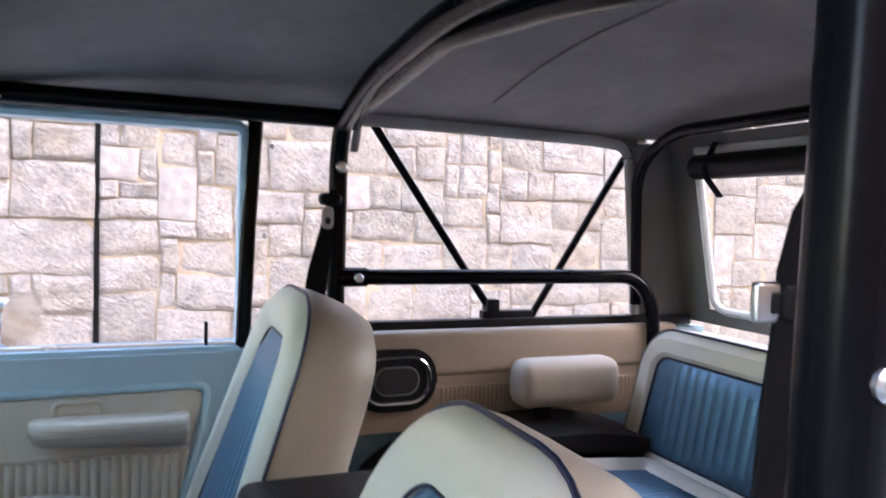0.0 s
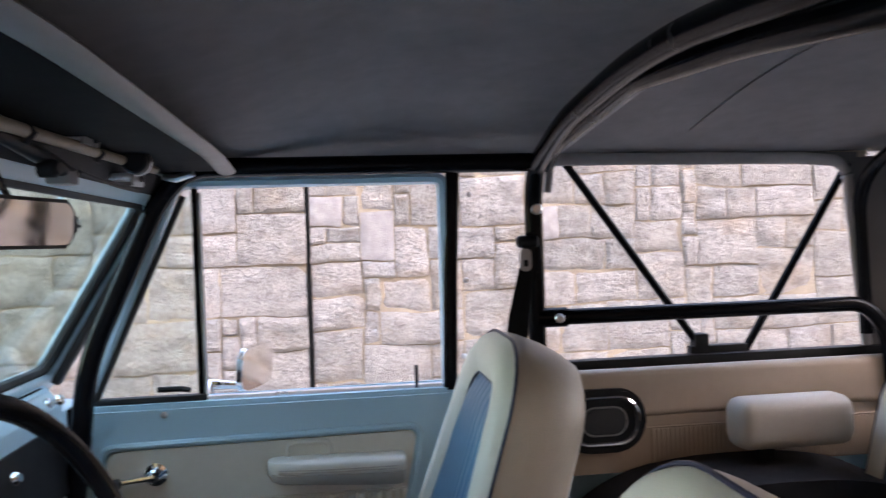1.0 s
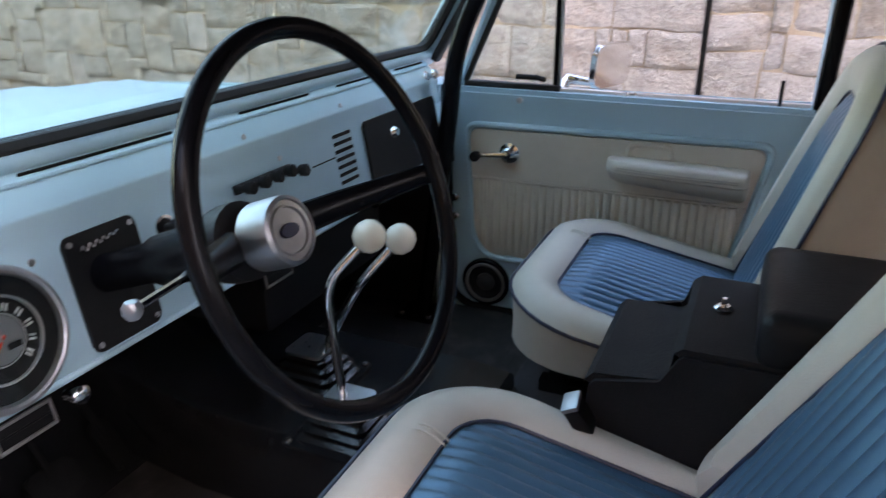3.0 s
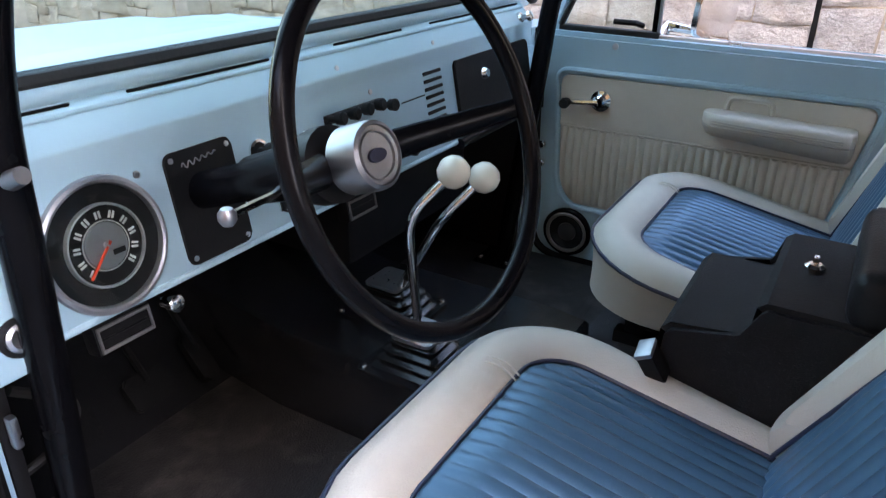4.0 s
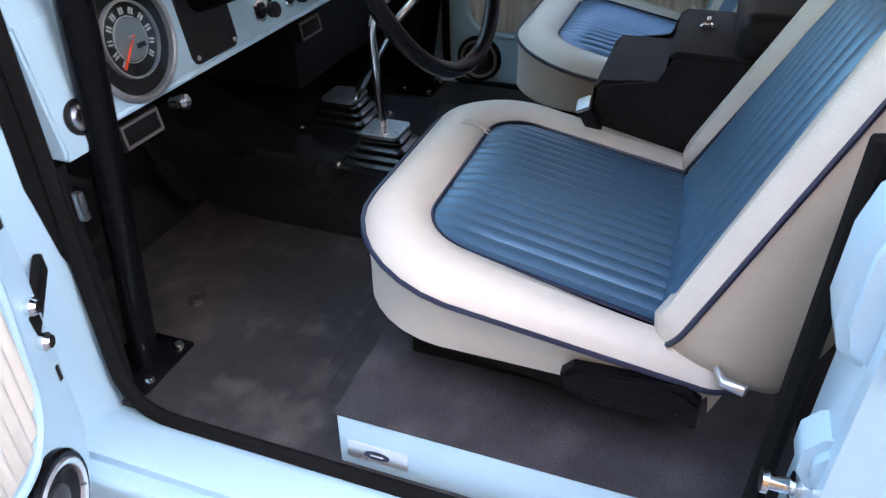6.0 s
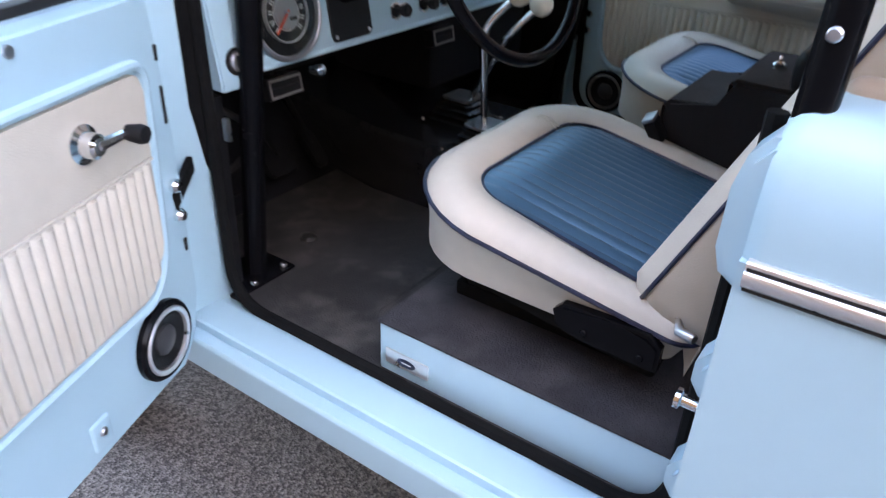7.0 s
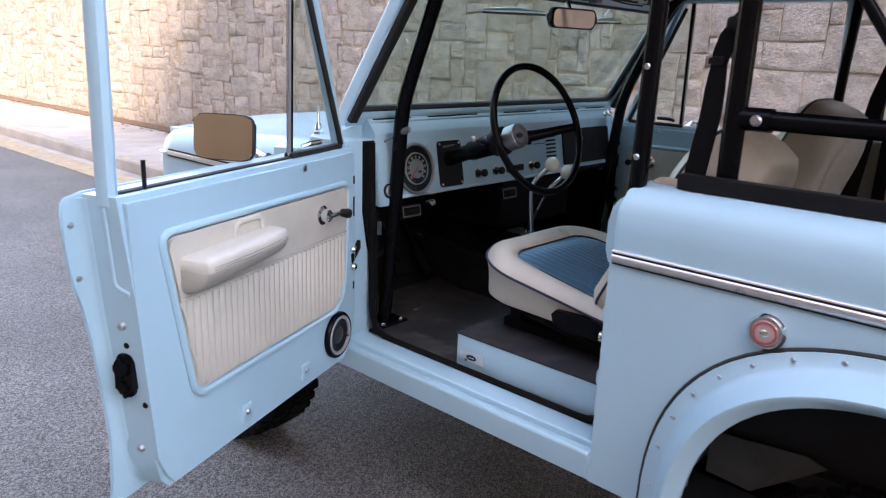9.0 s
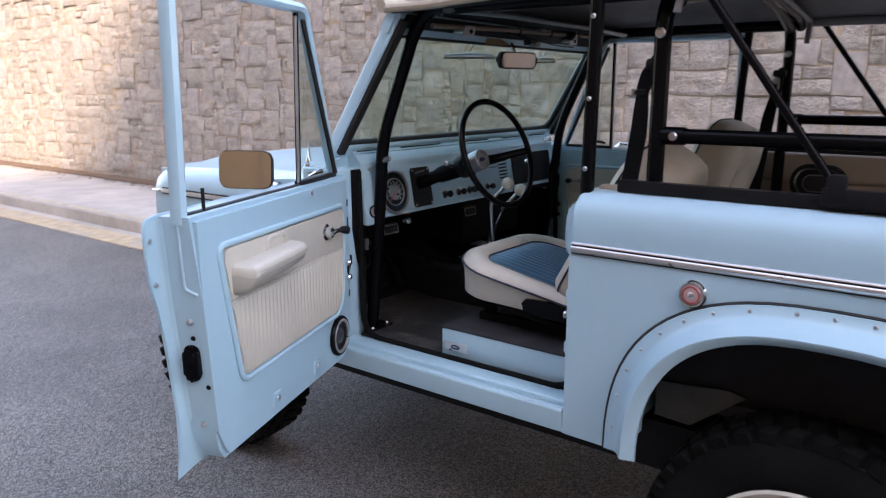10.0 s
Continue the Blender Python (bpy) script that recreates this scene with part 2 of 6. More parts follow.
def fillet(pts, r, n=6):
    pts = [Vector(p) for p in pts]
    out = [pts[0]]
    for a, b, c in zip(pts, pts[1:], pts[2:]):
        u, v = (a - b), (c - b)
        d = min(r, u.length * 0.49, v.length * 0.49)
        p, q = b + u.normalized() * d, b + v.normalized() * d
        for i in range(n + 1):
            s = i / n
            out.append(p * (1 - s) ** 2 + b * 2 * s * (1 - s) + q * s * s)
    return out + [pts[-1]]


def tube(pts, r, seg=12, bm=None, closed=False, flat=1.0, up=None):
    """A tube along pts; flat squeezes its second axis."""
    bm = bm or bmesh.new()
    pts = [Vector(p) for p in pts]
    n = len(pts)
    radii = r if isinstance(r, (list, tuple)) else [r] * n
    rings, ref = [], Vector(up) if up else None
    for i, p in enumerate(pts):
        d = (pts[(i + 1) % n] - pts[i - 1]) if closed or 0 < i < n - 1 else (pts[1] - pts[0] if i == 0 else pts[-1] - pts[-2])
        d.normalize()
        if ref is None:
            ref = d.orthogonal()
        a = (ref - d * ref.dot(d)).normalized()
        if not up:
            ref = a
        b = d.cross(a)
        rings.append([bm.verts.new(p + radii[i] * (a * math.cos(k * math.tau / seg) + flat * b * math.sin(k * math.tau / seg))) for k in range(seg)])
    for i in range(n if closed else n - 1):
        ra, rb = rings[i], rings[(i + 1) % n]
        for k in range(seg):
            bm.faces.new((ra[k], ra[(k + 1) % seg], rb[(k + 1) % seg], rb[k]))
    if not closed:
        bm.faces.new(rings[0][::-1])
        bm.faces.new(rings[-1])
    return bm


def lathe(profile, m=None, seg=32, bm=None):
    """Turns (radius, height) pairs round the local z axis."""
    bm = bm or bmesh.new()
    m = m or Matrix()
    rings = []
    for r, h in profile:
        if r < 1e-5:
            rings.append([bm.verts.new(m @ Vector((0, 0, h)))] * seg)
        else:
            rings.append([bm.verts.new(m @ Vector((r * math.cos(k * math.tau / seg), r * math.sin(k * math.tau / seg), h))) for k in range(seg)])
    for a, b in zip(rings, rings[1:]):
        for k in range(seg):
            f = list(dict.fromkeys((a[k], a[(k + 1) % seg], b[(k + 1) % seg], b[k])))
            if len(f) > 2:
                bm.faces.new(f)
    return bm


def prism(poly, lo, hi, axis="x", bevel=0.0, bm=None, m=None):
    """A flat outline, given in the other two axes in order, drawn out from lo to hi along axis."""
    bm = bm or bmesh.new()

    def at(p, d):
        v = {"x": (d, p[0], p[1]), "y": (p[0], d, p[1]), "z": (p[0], p[1], d)}[axis]
        return (m @ Vector(v)) if m is not None else Vector(v)

    a = [bm.verts.new(at(p, lo)) for p in poly]
    b = [bm.verts.new(at(p, hi)) for p in poly]
    n = len(poly)
    fa, fb = bm.faces.new(a), bm.faces.new(b)
    for k in range(n):
        bm.faces.new((a[k], a[(k + 1) % n], b[(k + 1) % n], b[k]))
    if bevel:
        edges = [e for e in {*fa.edges, *fb.edges}]
        bmesh.ops.bevel(bm, geom=edges, offset=bevel, segments=2, affect="EDGES")
    bm.normal_update()
    bmesh.ops.triangulate(bm, faces=[f for f in bm.faces if len(f.verts) > 6])
    return bm


def loft(rings, closed=True, caps=True, bm=None):
    bm = bm or bmesh.new()
    vs = [[bm.verts.new(p) for p in r] for r in rings]
    n = len(vs[0])
    for a, b in zip(vs, vs[1:]):
        for k in range(n if closed else n - 1):
            bm.faces.new((a[k], a[(k + 1) % n], b[(k + 1) % n], b[k]))
    if caps and closed:
        for r in (vs[0][::-1], vs[-1]):
            f = bm.faces.new(r)
            f.normal_update()
            bmesh.ops.triangulate(bm, faces=[f])
    return bm


def rrect(x0, y0, x1, y1, r, n=5):
    out = []
    for cx, cy, a in ((x1 - r, y1 - r, 0), (x0 + r, y1 - r, 90), (x0 + r, y0 + r, 180), (x1 - r, y0 + r, 270)):
        for i in range(n + 1):
            t = radians(a + 90 * i / n)
            out.append((cx + r * math.cos(t), cy + r * math.sin(t)))
    return out


def bolt(p, normal, r=0.009, h=0.006, bm=None):
    m = Matrix.Translation(p) @ Vector(normal).to_track_quat("Z", "Y").to_matrix().to_4x4()
    return lathe([(0, -0.002), (r, -0.002), (r, h * 0.5), (r * 0.75, h), (0, h)], m, 10, bm)


# ---- ground ----
GX = 1.75  # kerb line
bm = bmesh.new()
bmesh.ops.create_grid(bm, x_segments=2, y_segments=2, size=400, matrix=Matrix.Translation((0, 0, 0)))
tagged(part("ground", bm, ASPHALT), "dark grey worn asphalt road", "road", kind="structure")
tagged(part("gutter", box((1.29, -40, -0.1), (GX, 120, 0.006), 0.004), CONCRETE), "pale concrete gutter strip along the kerb", "gutter", kind="structure")
tagged(part("kerb", box((GX, -40, -0.1), (GX + 0.16, 120, 0.15), 0.03, 3), CONCRETE), "pale concrete kerb", "kerb", kind="structure")
tagged(part("pavement", box((GX + 0.16, -40, -0.1), (3.62, 120, 0.146), 0.004), CONCRETE), "pale concrete pavement beside the wall", "pavement", kind="structure")
tagged(part("planting_strip", box((3.62, -40, 0), (4.1, 120, 0.16), 0.01), SOIL), "strip of brown leaf litter at the foot of the wall", "soil", kind="structure")
tagged(part("yellow_line", box((1.28, -40, -0.02), (1.62, 120, 0.010), 0), YELLOW), "faded yellow road line", "road line", kind="structure")
tagged(part("kerb_paint", box((GX + 0.03, -40, 0.12), (GX + 0.13, 120, 0.154), 0), mat("faded_kerb_paint", (0.47, 0.40, 0.29), 0.8, vary=0.2, scale=6, stain=(0.40, 0.37, 0.33), stain_scale=1.2)), "worn pale yellow paint on the kerb", "kerb paint", kind="structure")
leaf_rnd = random.Random(5)
bm = bmesh.new()
for i in range(1400):
    c = Vector((3.62 - abs(leaf_rnd.gauss(0, 0.13)), leaf_rnd.uniform(1, 26), 0.150))
    a, r = leaf_rnd.uniform(0, math.tau), leaf_rnd.uniform(0.015, 0.04)
    u, v = Vector((math.cos(a), math.sin(a), leaf_rnd.uniform(-0.2, 0.3))) * r, Vector((-math.sin(a), math.cos(a), leaf_rnd.uniform(-0.2, 0.3))) * r * 0.6
    bm.faces.new([bm.verts.new(c + Vector((0, 0, 0.012)) + w) for w in (u, v, -u, -v)])
tagged(part("fallen_leaves", bm, SOIL), "brown fallen leaves spilling on the pavement", "leaves", kind="stuff")
WX = 3.95
wall = tagged(part("wall_north", box((WX + 0.013, -14, -0.2), (WX + 0.6, 60, 4.05), 0), MORTAR), "tall retaining wall of rough grey ashlar", "wall", kind="structure")
part("expansion_joint", box((WX + 0.012, 0.555, 0.1), (WX + 0.06, 0.581, 4.7), 0), BLACKM, wall, "dark upright joint in the wall")
# Face known from the wing mirror; unseen height added to block low western sky.
wall_west = tagged(part("wall_west", box((-24, -5.9, -0.1), (-13, 40, 13.8), 0), mat("brown_render", (0.205, 0.10, 0.041), 0.8, vary=0.15, scale=0.6, bump=1.0, bscale=30)), "plain brown wall across the road", "wall", kind="structure")
JOINTS = mat("dark_panel_joint", (0.055, 0.030, 0.016), 0.8)
for z in (1.16, 3.9, 6.6):
    part("panel_joint", box((-13.004, -5.9, z - 0.02), (-12.995, 40, z + 0.02), 0), JOINTS, wall_west, "dark joint between panels")
for k in range(16):
    y = 2.98 - 1.18 * 7 + 1.18 * k
    part("panel_joint", box((-13.004, y - 0.018, 1.18), (-12.994, y + 0.018, 13.7), 0), JOINTS, wall_west, "dark joint between panels")
# Unseen block, added so that its shadow covers the car and near wall.
tagged(part("tall_building", box((-24, -21, 0), (-13.4, -6.0, 21), 0), mat("sun_block_brown", (0.17, 0.10, 0.058), 0.85, vary=0.15, scale=0.5, bump=1.0, bscale=30)), "tall unseen brown block added to keep the sun off the car", "building", kind="structure")
# Added out of view to dim the low sky light reaching the dashboard.
tagged(part("wall_south", box((-12.9, -27, 0), (3.2, -20, 6.8), 0), mat("sky_block_dark", (0.12, 0.085, 0.06), 0.85, vary=0.15, scale=0.5, bump=1.0, bscale=30)), "unseen dark block added to cut low southern sky light", "wall", kind="structure")


# ---- the car: body shell ----
car = thing("off_road_car", "pale blue classic soft-top off-road car with its driver's door open", "car")
BX, BELT_Z, TRIM_Z, FLOOR = 0.862, 1.335, 1.188, 0.70
ARCH_Y, TAIL = -0.65, -1.30


def arch(side_y, a, b, n=28, z0=0.61, power=2.6):
    out = []
    for i in range(n + 1):
        t = math.pi * i / n
        c, s = math.cos(t), math.sin(t)
        out.append((side_y + a * math.copysign(abs(c) ** (2 / power), c), z0 + b * abs(s) ** (2 / power)))
    return out


def side_panel(s):
    """Rear quarter of one side: flat lower skin with its wheel arch, rounded shoulder above the trim."""
    poly = [(0.03, 0.612)] + arch(ARCH_Y, 0.50, 0.465) + [(TAIL, 0.612), (TAIL, TRIM_Z), (0.03, TRIM_Z)]
    bm = prism(poly, s * BX, s * (BX - 0.02), "x", 0.0)
    quarter = part("quarter_panel", bm, PAINT, car, "pale blue painted rear quarter panel")
    prof = [(BX, TRIM_Z), (BX + 0.002, 1.235), (BX - 0.003, 1.275), (BX - 0.014, 1.305), (BX - 0.036, 1.327), (BX - 0.07, BELT_Z), (BX - 0.13, BELT_Z), (BX - 0.13, BELT_Z - 0.03), (BX - 0.06, BELT_Z - 0.045), (BX - 0.03, TRIM_Z)]
    rings = []
    for y, k in ((0.030, 0.012), (0.020, 0.003), (0.010, 0.0), (TAIL, 0.0)):
        rings.append([(s * (x - (k if x > BX - 0.04 else 0)), y, z - (k if z > 1.3 else 0)) for x, z in prof])
    part("shoulder", loft(rings), PAINT, quarter)
    # front return of the quarter, with the latch steps of the door opening
    part("door_jamb", box((min(s * 0.745, s * 0.846), -0.03, 0.70), (max(s * 0.745, s * 0.846), 0.030, 1.285), 0.012), PAINT, quarter)
    lobe = [(0.0, 1.135), (0.034, 1.142), (0.052, 1.154), (0.060, 1.180), (0.060, 1.245), (0.052, 1.280), (0.034, 1.302), (0.0, 1.305)]
    part("jamb_lobe", prism(lobe, s * 0.775, s * 0.840, "x", 0.009), PAINT, quarter, "", 60)
    for z, h in ((1.030, 0.064), (0.872, 0.066)):
        knob = [(0.0, z - h / 2 - 0.012), (0.036, z - h / 2 + 0.002), (0.048, z - h * 0.2), (0.048, z + h * 0.2), (0.036, z + h / 2 - 0.002), (0.0, z + h / 2 + 0.012)]
        part("jamb_bump", prism(knob, s * 0.79, s * 0.848, "x", 0.010), PAINT, quarter, "", 60)
    # bright side trim: a convex strip with one dark line along its upper third
    strip = [(0.860, 1.164), (0.866, 1.1645), (0.870, 1.168), (0.8725, 1.175), (0.8725, 1.180), (0.870, 1.1835), (0.8675, 1.1845), (0.8675, 1.1875), (0.870, 1.1885), (0.870, 1.1915), (0.867, 1.194), (0.860, 1.194)]
    part("side_trim", loft([[(s * x, y, z) for x, z in strip] for y in (TAIL, 0.018, 0.022)]), BRIGHT, quarter, "thin bright side trim", 60)
    part("trim_line", box((min(s * 0.860, s * 0.8695), TAIL, 1.1842), (max(s * 0.860, s * 0.8702), 0.0205, 1.1892), 0), RUBBER, quarter, "black line in the trim")
    part("trim_foot", box((min(s * 0.860, s * 0.8665), TAIL, 1.1612), (max(s * 0.860, s * 0.8665), 0.0205, 1.1645), 0), RUBBER, quarter, "black lower edge of the trim")
    # flare
    outer, inner = arch(ARCH_Y, 0.545, 0.505, 36), arch(ARCH_Y, 0.430, 0.425, 36)
    rings = []
    for (ya, za), (yb, zb) in zip(outer, inner):
        ring = []
        for f, out in ((0.0, 0.0), (0.02, 0.012), (0.3, 0.016), (0.42, 0.029), (0.55, 0.056), (0.64, 0.078), (0.70, 0.087), (0.76, 0.087), (1.0, 0.070), (1.0, 0.058), (0.62, 0.0)):
            z = za + (zb - za) * f
            ring.append((s * (BX + out), ya + (yb - ya) * f, z + 0.30 * out * max(0.0, 1 - (z - 0.61) / 0.15)))
        rings.append(ring)
    flare = part("wheel_flare", loft(rings), PAINT, car, "pale blue wheel arch flare fixed with small bolts", 50)
    part("flare_seal", tube([(s * (BX + 0.004), y, z) for y, z in outer], 0.006, 6), RUBBER, flare)
    mid = [(ya + (yb - ya) * 0.19, za + (zb - za) * 0.19) for (ya, za), (yb, zb) in zip(outer, inner)]
    way, last = 0.03, Vector(mid[0])
    for p in mid[1:]:
        p = Vector(p)
        way += (p - last).length
        last = p
        if way > 0.072:
            way = 0.0
            part("flare_bolt", bolt((s * (BX + 0.014), p.x, p.y), (s, 0, 0), 0.005, 0.004), ALU, flare)
    # inner wheel house
    rings = [[(s * x, y, z) for y, z in arch(ARCH_Y, 0.50, 0.465)] for x in (0.842, 0.50)]
    part("wheel_house", loft(rings, closed=False), PAINT, car, "pale blue underside of the wheel housing")
    part("wheel_house_wall", prism(arch(ARCH_Y, 0.50, 0.465), s * 0.50, s * 0.49, "x"), BLACKM, car)
    return quarter


left_q, right_q = side_panel(-1), side_panel(1)

# striker on the driver's jamb
striker = part("door_striker", lathe([(0.016, 0.0), (0.016, 0.006), (0.008, 0.009), (0.008, 0.026), (0.013, 0.028), (0.013, 0.034), (0, 0.036)], Matrix.Translation((-0.806, 0.030, 0.961)) @ Matrix.Rotation(radians(-90), 4, "X"), 18), CHROME, left_q, "chrome door striker")

# round red reflector on the driver's quarter
rm = Matrix.Translation((-BX, -0.322, 1.102)) @ Matrix.Rotation(radians(-90), 4, "Y") @ Matrix.Scale(0.84, 4)
reflector = part("side_reflector", lathe([(0, 0), (0.042, 0), (0.044, 0.008), (0.038, 0.018), (0.034, 0.018), (0.033, 0.012), (0, 0.012)], rm, 32), CHROME, left_q, "round red reflector in a chrome ring")
part("lens", lathe([(0.033, 0.012), (0.028, 0.018), (0.012, 0.020), (0, 0.020)], rm, 28), mat("pink_lens", (0.50, 0.335, 0.32), 0.25, coat=0.6), reflector)
part("red_ring", lathe([(0.028, 0.0172), (0.027, 0.021), (0.023, 0.0215), (0.022, 0.019)], rm, 28), RED, reflector)
part("centre_stud", lathe([(0.009, 0.018), (0.009, 0.024), (0.005, 0.027), (0, 0.027)], rm, 14), CHROME, reflector)

# sills and rockers
for s in (-1, 1):
    prof = [(0.852, 0.612), (0.866, 0.617), (0.873, 0.680), (0.872, 0.686), (0.868, 0.690), (0.850, 0.691), (0.8465, 0.6895), (0.8450, 0.6835), (0.8400, 0.6835), (0.8385, 0.6985), (0.8350, 0.7015), (0.775, 0.7035), (0.762, 0.698), (0.752, 0.692), (0.715, 0.690), (0.715, 0.62)]
    sill = part("door_sill", loft([[(s * x, y, z) for x, z in prof] for y in (0.03, 0.98)]), PAINT, car, "pale blue painted door sill")
    seal = fillet([(s * 0.748, 0.05, 1.30), (s * 0.750, 0.05, 0.700), (s * 0.750, 0.930, 0.700), (s * 0.748, 0.945, 1.32)], 0.09)
    part("door_seal", tube(seal, 0.0115, 8), TYREM, car, "black rubber door seal")

# floor pan, tunnel, toe board, firewall
floor_pan = part("floor_pan", box((-0.742, -0.02, 0.66), (0.742, 1.22, FLOOR), 0.004), MATM, car, "dirty black rubber floor mat")
for s, x0, x1 in ((-1, -0.70, -0.21), (1, 0.26, 0.70)):
    for k in range(2):
        y = 0.66 + 0.022 * k
        part("mat_rib", box((x0 + 0.06, y, FLOOR), (x1 - 0.12, y + 0.008, FLOOR + 0.0015), 0.0005, 1), MATM, floor_pan)
part("drain_plug", lathe([(0, 0.006), (0.010, 0.006), (0.012, 0.003), (0.016, 0.003), (0.018, 0.006), (0.021, 0.0)], pose(-0.48, 0.995, FLOOR), 20), PLUG, floor_pan)
part("toe_board", prism([(1.20, 0.66), (1.20, 0.70), (1.42, 0.92), (1.45, 0.92), (1.45, 0.66)], -0.742, 0.742, "x"), BELT, car, "black carpeted toe board")
part("firewall", box((-0.742, 1.42, 0.66), (0.742, 1.45, 1.20), 0), BLACKM, car, "black firewall")
tun = [(-0.185, 0.70), (-0.185, 0.83), (-0.165, 0.862), (0.20, 0.862), (0.23, 0.84), (0.26, 0.70)]
part("transmission_tunnel", loft([[(x, y, z + dz) for x, z in tun] for y, dz in ((0.57, -0.01), (0.64, 0.0), (1.05, 0.0), (1.42, 0.06))]), BOOT, car, "glossy black transmission cover")
part("rear_floor", box((-0.742, TAIL, 0.74), (0.742, -0.02, 0.78), 0.004), LINER, car, "black rear load floor")
part("tailgate", box((-0.84, TAIL - 0.03, 0.62), (0.84, TAIL, BELT_Z - 0.02), 0.012), PAINT, car, "pale blue tailgate")
part("underbody", box((-0.70, TAIL, 0.50), (0.70, 1.45, 0.655), 0.01), BLACKM, car, "black underbody")
for s in (-1, 1):
    part("chassis_rail", box((s * 0.42 - 0.04, TAIL, 0.46), (s * 0.42 + 0.04, 2.15, 0.58), 0.01), BLACKM, car, "black chassis rail")
part("stone_guard", prism([(-0.163, 0.713), (-0.367, 0.745), (-0.40, 0.734), (-0.261, 0.60), (-0.125, 0.597)], -0.55, -0.546, "x"), GALV, car, "grey metal guard inside the wheel arch")
# Added block, hidden from view, that darkens the road beneath the sills.
part("underbody_pan", box((-0.57, -0.10, 0.435), (0.57, 1.34, 0.50), 0.02), BLACKM, car, "unseen black block added to deepen the shade under the car")
part("fuel_tank", box((-0.40, -1.25, 0.40), (0.40, 0.30, 0.56), 0.03), BLACKM, car, "black fuel tank")

# seat risers, painted on the outside, lined with black on top
for s in (-1, 1):
    riser = part("seat_riser", box((min(s * 0.732, s * 0.14), -0.02, FLOOR), (max(s * 0.732, s * 0.14), 0.575, 0.796), 0.004), PAINT, car, "pale blue seat riser")
    part("riser_liner", box((min(s * 0.734, s * 0.14), -0.02, 0.796), (max(s * 0.734, s * 0.14), 0.579, 0.801), 0.002), SCUFFED, riser, "black lining")
    part("riser_front", box((min(s * 0.70, s * 0.14), 0.575, FLOOR), (max(s * 0.70, s * 0.14), 0.579, 0.797), 0.001), LINER, riser, "black lining")
    if s < 0:
        plate = part("sill_badge", box((-0.7355, 0.470, 0.722), (-0.732, 0.560, 0.752), 0.001), BRIGHT, riser, "small metal plate with a dark oval emblem")
        bm = bmesh.new()
        ov = [(0.515 + 0.019 * math.cos(a), 0.737 + 0.008 * math.sin(a)) for a in np.linspace(0, math.tau, 25)[:-1]]
        part("emblem", prism(ov, -0.7365, -0.7354, "x"), NAVY, plate)
        part("emblem_line", box((-0.7372, 0.505, 0.7360), (-0.7364, 0.525, 0.7380), 0), WHITE, plate)

# hinge pillars and cowl sides
for s in (-1, 1):
    part("hinge_pillar", box((min(s * 0.72, s * 0.858), 0.955, 0.66), (max(s * 0.72, s * 0.858), 1.12, 1.33), 0.012), PAINT, car, "pale blue door hinge pillar")
    part("pillar_weatherstrip", prism([(s * 0.735, 1.325), (s * 0.778, 1.325), (s * 0.776, 1.10), (s * 0.758, 0.99), (s * 0.735, 0.93)], 0.944, 0.957, "y", 0.003), TYREM, car, "black rubber strip on the hinge pillar")
    part("kick_panel", box((min(s * 0.70, s * 0.72), 0.96, 0.70), (max(s * 0.70, s * 0.72), 1.40, 1.10), 0.004), BLACKM, car)

# fenders, bonnet, cowl
for s in (-1, 1):
    top = [(BX, 1.14), (BX - 0.004, 1.20), (BX - 0.02, 1.245), (BX - 0.055, 1.272), (BX - 0.11, 1.278), (BX - 0.11, 1.25), (BX - 0.04, 1.14)]
    rings = []
    for y, dz, k in ((1.10, 0.03, 0), (1.4, 0.018, 0), (1.8, 0.0, 0), (2.02, -0.012, 0)):
        rings.append([(s * (x - k), y, z + dz) for x, z in top])
    fender = part("front_fender", loft(rings), PAINT, car, "pale blue front fender with chrome trim")
    poly = [(1.0, 0.612)] + [(y, z) for y, z in arch(1.72, 0.42, 0.45) if y < 2.02][::-1] + [(2.02, 0.98), (2.02, 1.14), (1.0, 1.16), (0.99, 0.9)]
    part("fender_side", prism(poly, s * BX, s * (BX - 0.02), "x"), PAINT, fender)
    # rounded front corner: the section shrinks towards the grille as it runs forward
    nose = [(BX, 0.90), (BX, 1.14), (BX - 0.004, 1.20), (BX - 0.02, 1.245), (BX - 0.055, 1.272), (BX - 0.11, 1.278), (BX - 0.11, 0.90)]
    rings = []
    for i in range(9):
        a = math.pi / 2 * i / 8
        y, k = 2.02 + 0.155 * math.sin(a), 1 - math.cos(a)
        rings.append([(s * (x - 0.095 * k * (x - BX + 0.11) / 0.11), y, z - 0.012 - (0.10 * k if z > 1.0 else 0) * (z - 0.90) / 0.38) for x, z in nose])
    part("fender_nose", loft(rings), PAINT, fender, "", 60)
    part("nose_trim", tube([(s * (BX + 0.006 - 0.08 * (1 - math.cos(a))), 2.02 + 0.155 * math.sin(a), 1.172 - 0.02 * (1 - math.cos(a))) for a in np.linspace(0, 1.2, 8)], 0.006, 8), CHROME, fender)
    part("fender_trim", box((min(s * 0.860, s * 0.870), 1.02, 1.164), (max(s * 0.860, s * 0.870), 2.02, 1.182), 0.004), BRIGHT, fender, "bright trim strip")
    for z in (1.185, 1.161):
        part("trim_edge", box((min(s * 0.860, s * 0.866), 1.02, z - 0.003), (max(s * 0.860, s * 0.866), 2.02, z + 0.003), 0.001), RUBBER, fender, "black trim edge")
marker = part("side_marker", box((-0.880, 1.885, 1.040), (-0.860, 1.965, 1.078), 0.006, 3), ORANGE, car, "small orange side marker lamp")
